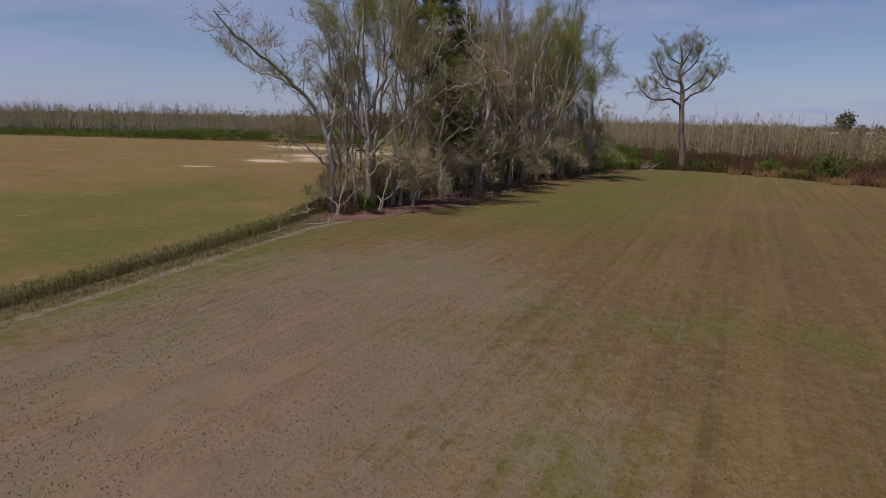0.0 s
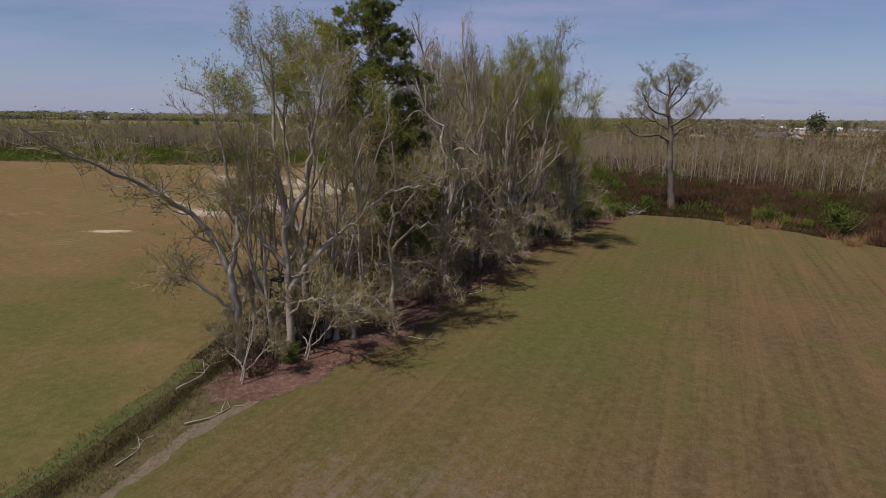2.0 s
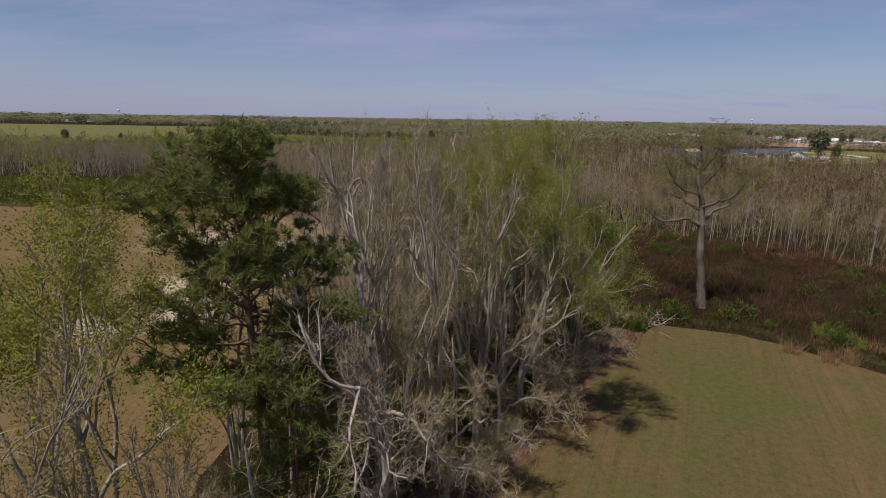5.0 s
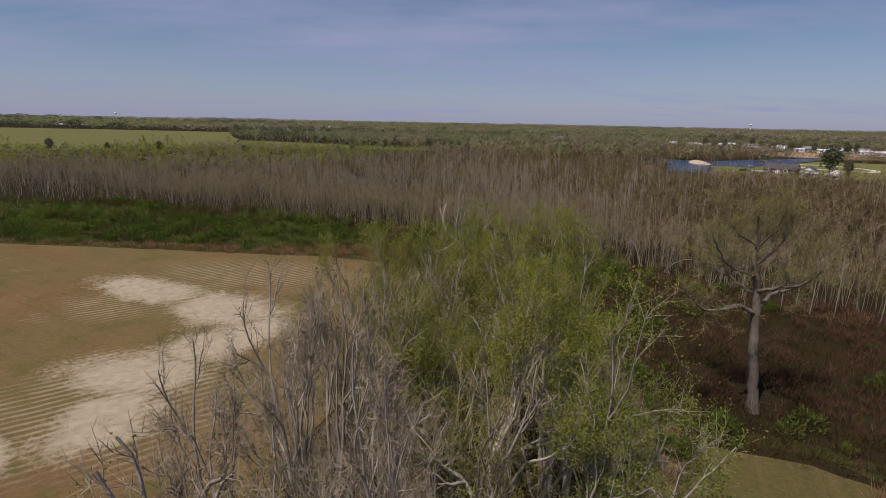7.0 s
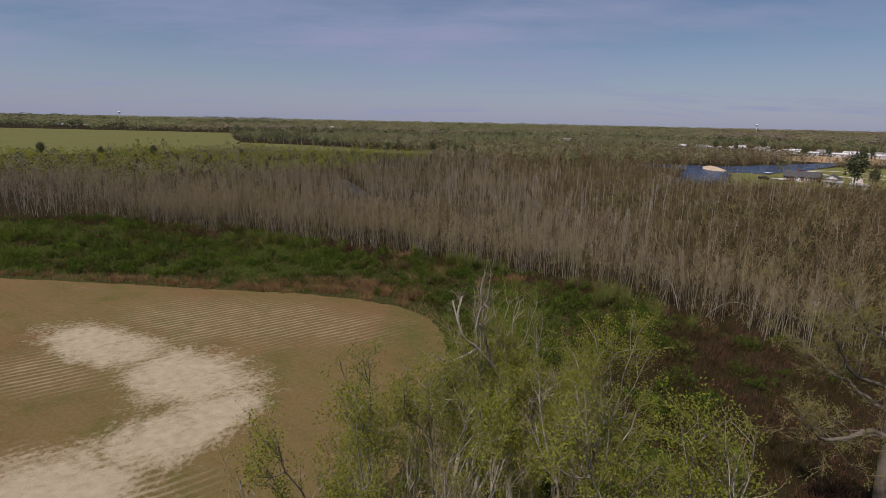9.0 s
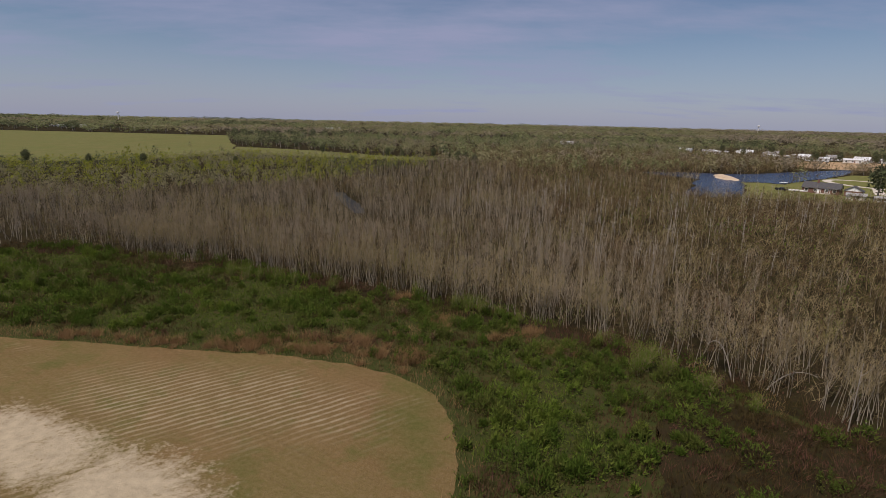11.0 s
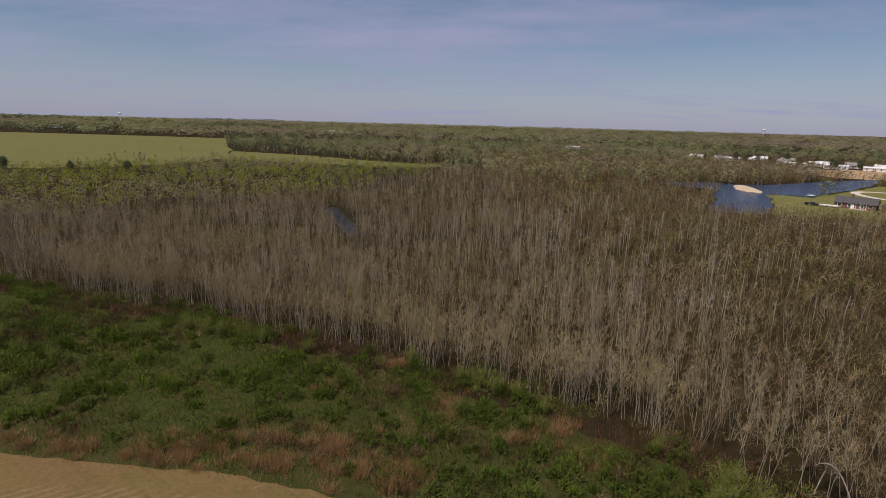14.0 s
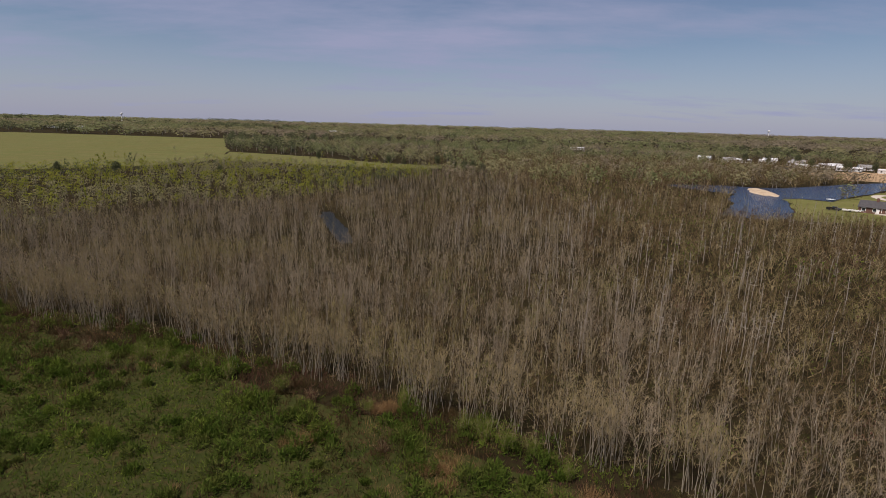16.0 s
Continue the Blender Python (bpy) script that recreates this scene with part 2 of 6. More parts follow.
M_LOT = ground_material("tan_lot", (0.33, 0.22, 0.13), (0.4, 0.28, 0.17), (0.25, 0.18, 0.09), 0.05)
M_GRAVEL = ground_material("pale_gravel", (0.45, 0.4, 0.33), (0.52, 0.47, 0.4), (0.38, 0.33, 0.27), 0.2)

def water_material(name, a, b, rough=0.2, spec=0.25):
    m = Mat(name, rough, 0, spec)
    m.color(m.mix(m.noise(0.05, 3), a, b)).bump(m.noise(0.9, 4, 0.6, m.mapped((1, 2.5, 1))), 1.0, 0.4)
    return m.m


M_WATER = water_material("pond_water", (0.01, 0.024, 0.058), (0.016, 0.034, 0.075))
M_SWAMP = water_material("swamp_water", (0.012, 0.014, 0.014), (0.022, 0.024, 0.024), 0.5, 0.08)

M_BARK_GREY = bark_material("grey_bark", (0.22, 0.188, 0.152), (0.36, 0.32, 0.265), (0.5, 0.455, 0.39))
M_BARK_PALE = bark_material("pale_bark", (0.24, 0.205, 0.165), (0.4, 0.355, 0.29), (0.54, 0.495, 0.42))
M_BARK_OAK = bark_material("oak_bark", (0.1, 0.082, 0.062), (0.185, 0.155, 0.122), (0.26, 0.225, 0.18))
M_BARK_PINE = bark_material("pine_bark", (0.13, 0.08, 0.055), (0.21, 0.13, 0.09), (0.24, 0.17, 0.125))
M_BARK_SAPLING = bark_material("sapling_bark", (0.2, 0.17, 0.125), (0.34, 0.295, 0.225), (0.46, 0.41, 0.33))
M_SNAG = bark_material("weathered_deadwood", (0.22, 0.19, 0.155), (0.34, 0.3, 0.25), (0.44, 0.395, 0.335))
M_TWIG = bark_material("bare_twigs", (0.215, 0.165, 0.088), (0.3, 0.24, 0.128), (0.345, 0.28, 0.16))
M_TWIG_PURPLE = bark_material("greyish_twigs", (0.22, 0.17, 0.115), (0.3, 0.24, 0.165), (0.34, 0.28, 0.2))
M_TWIG_OLIVE = bark_material("budding_twigs", (0.19, 0.155, 0.06), (0.265, 0.22, 0.09), (0.24, 0.222, 0.08))
M_TWIG_DARK = bark_material("brown_twigs", (0.105, 0.073, 0.036), (0.155, 0.11, 0.056), (0.19, 0.14, 0.074))
M_LEAF_SPRING = leaf_material("spring_leaves", (0.19, 0.21, 0.026), (0.26, 0.275, 0.042), (0.24, 0.215, 0.046), 0.45)
M_LEAF_GREEN = leaf_material("fresh_green_leaves", (0.14, 0.185, 0.022), (0.2, 0.245, 0.036), (0.2, 0.205, 0.04), 0.45)
M_LEAF_OLIVE = leaf_material("olive_bud_leaves", (0.18, 0.165, 0.042), (0.23, 0.208, 0.06), (0.2, 0.19, 0.05), 0.45)
M_NEEDLE = leaf_material("pine_needles", (0.1, 0.128, 0.032), (0.175, 0.198, 0.054), (0.2, 0.195, 0.066), 0.35)
M_SHRUB_DARK = leaf_material("bramble_leaves", (0.06, 0.094, 0.014), (0.088, 0.132, 0.02), (0.112, 0.118, 0.028), 0.35, False)
M_SHRUB_LIGHT = leaf_material("light_green_leaves", (0.105, 0.15, 0.02), (0.145, 0.192, 0.03), (0.135, 0.148, 0.03), 0.4, False)
M_BRUSH = leaf_material("dry_brown_brush", (0.05, 0.032, 0.014), (0.085, 0.053, 0.022), (0.06, 0.05, 0.017), 0.2, False)
M_BRUSH_OLIVE = leaf_material("olive_brush", (0.068, 0.062, 0.018), (0.1, 0.088, 0.027), (0.085, 0.066, 0.024), 0.25, False)
M_BRUSH_RED = leaf_material("red_brown_brush", (0.09, 0.042, 0.028), (0.13, 0.064, 0.042), (0.1, 0.064, 0.036), 0.2, False)
M_STRAW = leaf_material("dry_tan_grass", (0.24, 0.145, 0.066), (0.35, 0.22, 0.105), (0.29, 0.19, 0.09), 0.3, False)
M_GRASS = leaf_material("short_grass", (0.11, 0.1, 0.036), (0.15, 0.13, 0.05), (0.16, 0.125, 0.07), 0.4, False)
M_STUBBLE = leaf_material("pale_stubble", (0.2, 0.16, 0.13), (0.27, 0.22, 0.185), (0.18, 0.14, 0.11), 0.3, False)
# far crowns' own tones, lightened and greyed so the colour carries distance haze
M_FAR_OLIVE = leaf_material("hazed_olive_crowns", (0.213, 0.201, 0.098), (0.262, 0.244, 0.122), (0.238, 0.213, 0.122), 0.4, False)
M_FAR_GREEN = leaf_material("hazed_green_crowns", (0.171, 0.189, 0.079), (0.213, 0.232, 0.104), (0.201, 0.201, 0.104), 0.4, False)
M_FAR_DARK = leaf_material("hazed_pine_crowns", (0.079, 0.092, 0.044), (0.105, 0.121, 0.059), (0.116, 0.116, 0.065), 0.35, False)
M_FAR_BROWN = leaf_material("hazed_bare_crowns", (0.23, 0.19, 0.132), (0.276, 0.23, 0.161), (0.247, 0.213, 0.138), 0.4, False)

M_WHITE = plain("white_siding", (0.62, 0.61, 0.58), (0.74, 0.73, 0.71), 0.6)
M_CREAM = plain("cream_siding", (0.6, 0.56, 0.48), (0.68, 0.64, 0.56), 0.6)
M_BRICK = plain("dark_red_brick", (0.13, 0.065, 0.048), (0.18, 0.095, 0.07), 2.0, 0.9, 0, 0.4)
M_ROOF_DARK = plain("dark_shingles", (0.05, 0.048, 0.05), (0.085, 0.08, 0.08), 1.5, 0.9, 0, 0.5)
M_ROOF_GREY = plain("grey_shingles", (0.22, 0.21, 0.2), (0.3, 0.29, 0.28), 1.0, 0.9)
M_ROOF_WHITE = plain("white_metal_roof", (0.66, 0.66, 0.66), (0.75, 0.75, 0.74), 0.5, 0.45, 0.2)
M_TRIM = plain("white_trim", (0.76, 0.75, 0.72), (0.82, 0.81, 0.79), 2.0, 0.6)
M_GLASS = plain("dark_window_glass", (0.02, 0.024, 0.03), (0.035, 0.04, 0.045), 2.0, 0.12)
M_CAR_BLACK = plain("black_paint", (0.012, 0.012, 0.014), (0.02, 0.02, 0.022), 1.0, 0.25)
M_CAR_WHITE = plain("white_paint", (0.7, 0.7, 0.7), (0.78, 0.78, 0.77), 1.0, 0.3)
M_TYRE = plain("tyre_rubber", (0.015, 0.015, 0.015), (0.025, 0.024, 0.023), 4.0, 0.9)
M_STEEL = plain("galvanised_steel", (0.4, 0.41, 0.42), (0.5, 0.5, 0.5), 2.0, 0.4, 0.8)


# ---- geometry helpers ----
class Geo:
    """Triangles gathered from many pieces."""

    def __init__(self):
        self.v, self.f, self.k, self.n = [], [], [], 0

    def add(self, v, f, kind=0):
        self.v.append(np.asarray(v, np.float32).reshape(-1, 3))
        self.f.append(np.asarray(f, np.int32).reshape(-1, 3) + self.n)
        self.k.append(np.full(len(self.f[-1]), kind, np.int32))
        self.n += len(self.v[-1])
        return self

    def arrays(self):
        return np.concatenate(self.v), np.concatenate(self.f), np.concatenate(self.k)


def mesh_of(name, geo, mats, smooth=False):
    v, f, k = geo.arrays() if isinstance(geo, Geo) else geo
    me = bpy.data.meshes.new(name)
    me.vertices.add(len(v))
    me.vertices.foreach_set("co", v.astype(np.float32).ravel())
    me.loops.add(3 * len(f))
    me.loops.foreach_set("vertex_index", f.astype(np.int32).ravel())
    me.polygons.add(len(f))
    me.polygons.foreach_set("loop_start", np.arange(0, 3 * len(f), 3, dtype=np.int32))
    for m in mats if isinstance(mats, (list, tuple)) else [mats]:
        me.materials.append(m)
    me.polygons.foreach_set("material_index", k.astype(np.int32))
    me.polygons.foreach_set("use_smooth", np.full(len(f), smooth))
    me.update(calc_edges=True)
    return me


def part(name, geo, mats, parent, label="", smooth=False):
    ob = new(name, mesh_of(name, geo, mats, smooth))
    ob.parent = parent
    return tagged(ob, label)


def solo(name, geo, mats, label, category, kind="", group="", smooth=False):
    return tagged(new(name, mesh_of(name, geo, mats, smooth)), label, category, group, kind)


def unit(v):
    return v / (np.linalg.norm(v, axis=-1, keepdims=True) + 1e-9)


def tube(geo, pts, radii, sides=5, kind=0):
    pts, radii = np.asarray(pts, float), np.asarray(radii, float)
    n = len(pts)
    along = unit(np.gradient(pts, axis=0))
    ref = np.array([0.31, 0.77, 0.0]) if abs(along[0][2]) > 0.5 else np.array([0.1, 0.2, 1.0])
    a = unit(np.cross(along, ref))
    b = np.cross(along, a)
    ang = np.linspace(0, 2 * math.pi, sides, endpoint=False)
    ring = np.cos(ang)[None, :, None] * a[:, None] + np.sin(ang)[None, :, None] * b[:, None]
    v = pts[:, None] + ring * radii[:, None, None]
    i = np.arange(n - 1)[:, None] * sides
    j, j2 = np.arange(sides)[None], (np.arange(sides)[None] + 1) % sides
    q = np.stack([i + j, i + j2, i + sides + j2, i + sides + j], -1).reshape(-1, 4)
    geo.add(v, np.concatenate([q[:, [0, 1, 2]], q[:, [0, 2, 3]]]), kind)


def slivers(geo, base, way, length, width, rng, kind=0):
    """Thin tapering blades: twigs, needles, grass."""
    base, way = np.asarray(base, float), unit(np.asarray(way, float))
    n = len(base)
    side = unit(np.cross(way, rng.normal(size=(n, 3)))) * (np.broadcast_to(width, n) / 2)[:, None]
    tip = base + way * np.broadcast_to(length, n)[:, None]
    v = np.stack([base - side, base + side, tip], 1)
    geo.add(v, np.arange(3 * n).reshape(-1, 3), kind)


def leaves(geo, at, size, rng, kind=0, flat=0.0):
    """Pointed leaf blades of two triangles, folded a little along the rib."""
    at = np.asarray(at, float)
    n = len(at)
    a = unit(rng.normal(size=(n, 3)) * [1, 1, 1 - flat])
    b = unit(np.cross(a, rng.normal(size=(n, 3)) * (1 - flat) + [0, 0, 1.5 * flat]))
    s = (np.broadcast_to(size, n) * rng.uniform(0.6, 1.3, n))[:, None]
    c = np.cross(a, b)
    v = np.stack([at - a * s * 0.5, at + b * s * 0.34 + c * s * 0.1, at + a * s * 0.5, at - b * s * 0.34 + c * s * 0.1], 1)
    i = np.arange(n)[:, None] * 4
    geo.add(v, np.concatenate([i + [0, 1, 2], i + [0, 2, 3]]), kind)


def box(geo, c, s, kind=0, turn=0.0):
    c, s = np.array(c, float), np.array(s, float) / 2
    v = np.array([[x, y, z] for x in (-1, 1) for y in (-1, 1) for z in (-1, 1)]) * s
    ct, st = math.cos(turn), math.sin(turn)
    v = np.stack([v[:, 0] * ct - v[:, 1] * st, v[:, 0] * st + v[:, 1] * ct, v[:, 2]], -1) + c
    q = [(0, 1, 3, 2), (4, 6, 7, 5), (0, 4, 5, 1), (2, 3, 7, 6), (0, 2, 6, 4), (1, 5, 7, 3)]
    geo.add(v, [t for a, b, d, e in q for t in ((a, b, d), (a, d, e))], kind)
    return geo


def bent(rng, p, d, length, n, wander, rise=0.0):
    pts = [np.array(p, float)]
    d = unit(np.array(d, float))
    for _ in range(n):
        d = unit(d + rng.normal(0, wander, 3) + (0, 0, rise))
        pts.append(pts[-1] + d * length / n)
    return np.array(pts)


def along_path(pts, t):
    x = t * (len(pts) - 1)
    i = min(int(x), len(pts) - 2)
    return pts[i] + (pts[i + 1] - pts[i]) * (x - i), unit(pts[i + 1] - pts[i])


def inside(x, y, poly):
    x, y = np.asarray(x, float), np.asarray(y, float)
    hit = np.zeros(x.shape, bool)
    for (x1, y1), (x2, y2) in zip(poly, poly[1:] + poly[:1]):
        cross = (y1 > y) != (y2 > y)
        hit ^= cross & (x < (x2 - x1) * (y - y1) / (y2 - y1 + 1e-12) + x1)
    return hit


def wobble(x, y, scale, seed=0.0):
    """Smooth noise over the plan, about -1 to 1, for whole arrays."""
    x, y = np.asarray(x, float) / scale + seed * 7.3, np.asarray(y, float) / scale - seed * 3.1
    s = np.sin(1.3 * x + 0.7 * np.sin(1.9 * y + seed)) + np.sin(1.7 * y + 0.9 * np.sin(1.3 * x - 2 * seed))
    s += 0.6 * np.sin(2.9 * x - 2.3 * y + seed) + 0.5 * np.sin(3.7 * y + 3.1 * x + 2 * seed) + 0.4 * np.sin(6.1 * x - 1.7 * y)
    return s / 2.2


def ragged(poly, step, amount, seed):
    out = []
    for (x1, y1), (x2, y2) in zip(poly, poly[1:] + poly[:1]):
        d = math.hypot(x2 - x1, y2 - y1)
        n = max(1, int(d / step))
        nx, ny = (y2 - y1) / (d + 1e-9), -(x2 - x1) / (d + 1e-9)
        for i in range(n):
            x, y = x1 + (x2 - x1) * i / n, y1 + (y2 - y1) * i / n
            o = amount * (float(wobble(x, y, step * 2.2, seed)) * 0.7 + float(wobble(x, y, step * 0.6, seed + 1)) * 0.5)
            out.append((x + nx * o, y + ny * o))
    return out


def sheet(name, poly, z, material, label, category, step=2.0, amount=0.4, seed=1.0):
    pts = ragged(poly, step, amount, seed)
    bm = bmesh.new()
    face = bm.faces.new([bm.verts.new((x, y, z)) for x, y in pts])
    if face.normal.z < 0:
        face.normal_flip()
    bmesh.ops.triangulate(bm, faces=[face])
    bmesh.ops.recalc_face_normals(bm, faces=bm.faces)
    me = bpy.data.meshes.new(name)
    bm.to_mesh(me)
    bm.free()
    me.materials.append(material)
    return tagged(new(name, me), label, category, kind="structure")


# ---- the plan ----
DITCH = [(-90, -200), (-52, -85), (-46.5, -68), (-44.0, -61.5), (-42.0, -55), (-40.4, -49), (-39.6, -44), (-39.2, -38)]
LEFT_FIELD = [(-420, 84), (-250, 74), (-131, 65), (-105, 61.5), (-83, 59.2), (-61, 56.2), (-47, 54.6), (-37, 52.6), (-30, 49.3), (-25.7, 44.6), (-23.8, 38.7),
              (-23.7, 32), (-25, 22), (-28, 12), (-33, 4), (-36, -6), (-38, -18), (-39.5, -30), (-41, -38), (-41.2, -44), (-42, -49), (-43.6, -55), (-45.6, -61.5),
              (-48.2, -68), (-54, -85), (-92, -200), (-420, -200)]
RIGHT_FIELD = [(-4.3, -1.6), (2.5, -3.9), (8, -9.6), (12, -16), (15, -20.6), (24, -36), (40, -66), (70, -120), (110, -200), (-85, -200), (-49.6, -85), (-44.6, -68), (-42.2, -61.5),
               (-40.2, -55), (-38.2, -49), (-34.5, -44.5), (-31, -39.6), (-28.3, -33.5), (-23.6, -25.4), (-18.4, -17.2), (-11.3, -8.8)]
CLUMP = [(-40, -45.5), (-39, -36), (-37.5, -26), (-36.5, -16), (-34.5, -6), (-31, 3), (-24, 7), (-16, 5), (-9.5, -1), (-10.5, -6), (-18.5, -15), (-24.5, -23), (-29.5, -31.5), (-33, -39.5), (-36.5, -45.5)]
EDGE_X = [-500, -260, -142, -104, -70, -52, -31, -15, -7, 3.5, 10, 21, 30, 35, 45, 60, 90, 200]
EDGE_Y = [150, 128, 114, 108, 98, 89, 80, 69, 65, 57, 49, 33, 26, 20, 2, -28, -80, -260]
POND = [(88, 229), (98, 219), (110, 221), (124, 240), (139, 264), (147, 284), (158, 286), (168, 278), (180, 288), (192, 297), (222, 318), (256, 346), (300, 390), (270, 380), (232, 362),
        (207, 348), (182, 336), (166, 334), (150, 340), (127, 343), (108, 336), (122, 312), (131, 297), (118, 280), (112, 264), (100, 246)]
LAWN = [(110, 219), (124, 239), (139, 263), (147, 283), (158, 285), (168, 277), (181, 287), (193, 296), (224, 317), (258, 344), (292, 330), (290, 280), (244, 236), (204, 216), (172, 208), (138, 212)]
LOT = [(272, 400), (318, 372), (372, 372), (420, 420), (410, 466), (350, 488), (300, 476), (268, 440)]
FAR_FIELD = [(-900, 300), (-330, 318), (-262, 330), (-215, 372), (-196, 420), (-205, 470), (-226, 546), (-268, 640), (-346, 846), (-500, 862), (-710, 872), (-1100, 900)]
SIDE_FIELD = [(-222, 536), (-135, 500), (-99, 467), (-60, 444), (-22, 431), (-20, 412), (-60, 402), (-140, 420), (-196, 430)]
THICKET = [(-430, 168), (-170, 178), (-125, 192), (-95, 217), (-75, 247), (-50, 292), (-20, 360), (-20, 408), (-60, 400), (-140, 418), (-196, 428), (-214, 372), (-261, 331), (-330, 319), (-430, 312)]
SWAMP = [(-48, 163), (-51, 162), (-58, 180), (-65, 201), (-67, 212), (-63, 213), (-59, 200), (-53, 183)]
CLEARING = [(-46, 154), (-49, 153), (-60, 178), (-69, 210), (-66, 217), (-58, 202), (-49, 172)]


def edge_y(x):
    return np.interp(x, EDGE_X, EDGE_Y)


def ditch_gap(x, y):
    """Distance to the ditch's line."""
    best = np.full(np.shape(x), 1e9)
    for (x1, y1), (x2, y2) in zip(DITCH, DITCH[1:]):
        t = np.clip(((x - x1) * (x2 - x1) + (y - y1) * (y2 - y1)) / ((x2 - x1) ** 2 + (y2 - y1) ** 2), 0, 1)
        best = np.minimum(best, np.hypot(x - x1 - t * (x2 - x1), y - y1 - t * (y2 - y1)))
    return best


def ground_z(x, y):
    g = ditch_gap(np.asarray(x, float), np.asarray(y, float))
    return -0.16 * np.clip(1 - g / 0.6, 0, 1) - 0.004


# ---- ground ----
near_x, near_y = np.arange(-62, 10, 0.6), np.arange(-110, -36, 0.6)
far_x = np.concatenate([-np.geomspace(64, 4900, 26)[::-1], near_x, np.geomspace(12, 4900, 26)])
far_y = np.concatenate([-np.geomspace(114, 1500, 14)[::-1], near_y, np.arange(-34, 90, 4.0), np.geomspace(95, 4950, 26)])
gx, gy = np.meshgrid(far_x, far_y)
gv = np.stack([gx, gy, ground_z(gx, gy)], -1).reshape(-1, 3)
w = len(far_x)
cell = (np.arange(len(far_y) - 1)[:, None] * w + np.arange(w - 1)[None]).ravel()
gf = np.concatenate([np.stack([cell, cell + 1, cell + w + 1], -1), np.stack([cell, cell + w + 1, cell + w], -1)])
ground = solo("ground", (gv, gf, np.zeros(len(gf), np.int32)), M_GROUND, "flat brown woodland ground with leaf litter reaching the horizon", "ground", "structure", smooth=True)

sheet("field_left", LEFT_FIELD, 0.024, M_FIELD_L, "brown ploughed field with pale sandy patches and rows", "field", 1.5, 0.35, 1)
sheet("field_right", RIGHT_FIELD, 0.026, M_FIELD_R, "short grassy field of green and brown in faint rows", "field", 1.5, 0.3, 2)
sheet("field_far", FAR_FIELD, 0.1, M_FARFIELD, "wide pale green field beyond the woods", "field", 12, 2.0, 3)
sheet("field_side", SIDE_FIELD, 0.12, M_FARFIELD, "narrow pale green field between dark woods", "field", 8, 2.0, 4)
sheet("lawn", LAWN, 0.05, M_LAWN, "yellow-green mown lawn between pond and house", "lawn", 4, 1.2, 5)
sheet("sandy_lot", LOT, 0.05, M_LOT, "bare tan earth lot beside the white houses", "lot", 6, 2.0, 6)
sheet("water_pond", POND, 0.09, M_WATER, "dark blue pond water with small ripples", "pond", 3, 1.0, 7)
sheet("water_swamp", SWAMP, 0.09, M_SWAMP, "dark swamp pool among bare trees", "pond", 2, 0.8, 8)
sheet("pavement_litter", [(-38.6, -47.2), (-36.9, -46.9), (-34.7, -45.4), (-31.2, -40.6), (-27.6, -33.6), (-22.8, -25.2), (-17.4, -16.9), (-10.5, -8.6), (-6, -3.2), (-9.5, -2.5), (-14, -9), (-20, -15.5), (-26, -23), (-31, -31), (-35, -38), (-37.8, -40), (-38.8, -43.0), (-39.2, -45.6)],
      0.036, M_LITTER, "strip of reddish fallen leaves along the tree belt", "leaf litter", 0.4, 0.34, 9)
sheet("verge_left", [(-93, -200), (-54.5, -85), (-48.6, -68), (-46, -61.5), (-44, -55), (-42.6, -49), (-41.8, -43), (-40.2, -43), (-41.2, -49), (-42.8, -55), (-44.8, -61.5), (-47.3, -68), (-52.8, -85), (-90.8, -200)],
      0.018, M_VERGE, "green grass verge along the ditch", "verge", 0.8, 0.25, 10)
sheet("verge_right", [(-89.4, -200), (-51.4, -85), (-45.9, -68), (-43.4, -61.5), (-41.4, -55), (-39.8, -49), (-39.0, -45), (-36.0, -46.4), (-37.2, -49), (-39.0, -55), (-41.0, -61.5), (-43.4, -68), (-48.5, -85), (-87.6, -200)],
      0.02, M_BANK, "rough olive-brown grass bank beside the ditch", "verge", 0.7, 0.2, 13)
# the ditch's bed, a shallow trough of brown weeds
run = np.concatenate([np.linspace(a, b, 24, endpoint=False) for a, b in zip(np.array(DITCH, float), np.array(DITCH, float)[1:])])
side = unit(np.gradient(run, axis=0))[:, ::-1] * [1, -1]
cross = np.linspace(-0.85, 0.85, 9)
bx, by = (run[:, None] + side[:, None] * cross[None, :, None]).transpose(2, 0, 1)
bedv = np.stack([bx, by, ground_z(bx, by) + 0.012], -1).reshape(-1, 3)
bi = (np.arange(len(run) - 1)[:, None] * 9 + np.arange(8)[None]).ravel()
solo("ditch_bed", (bedv, np.concatenate([np.stack([bi, bi + 1, bi + 10], -1), np.stack([bi, bi + 10, bi + 9], -1)]), np.zeros(2 * len(bi), np.int32)), M_DITCH, "shallow ditch bed with brown weeds", "ditch", "structure", smooth=True)
sheet("track_verge", [(-89, -200), (-50.0, -85), (-44.7, -68), (-42.3, -61.5), (-40.4, -55), (-38.5, -49), (-36.5, -46.2), (-36.2, -46.6), (-38.0, -49.3), (-39.9, -55.2), (-41.9, -61.8), (-44.3, -68.2), (-49.4, -85), (-88.4, -200)],
      0.031, M_TRACK, "thin pale sandy line beside the ditch", "track", 0.3, 0.16, 11)

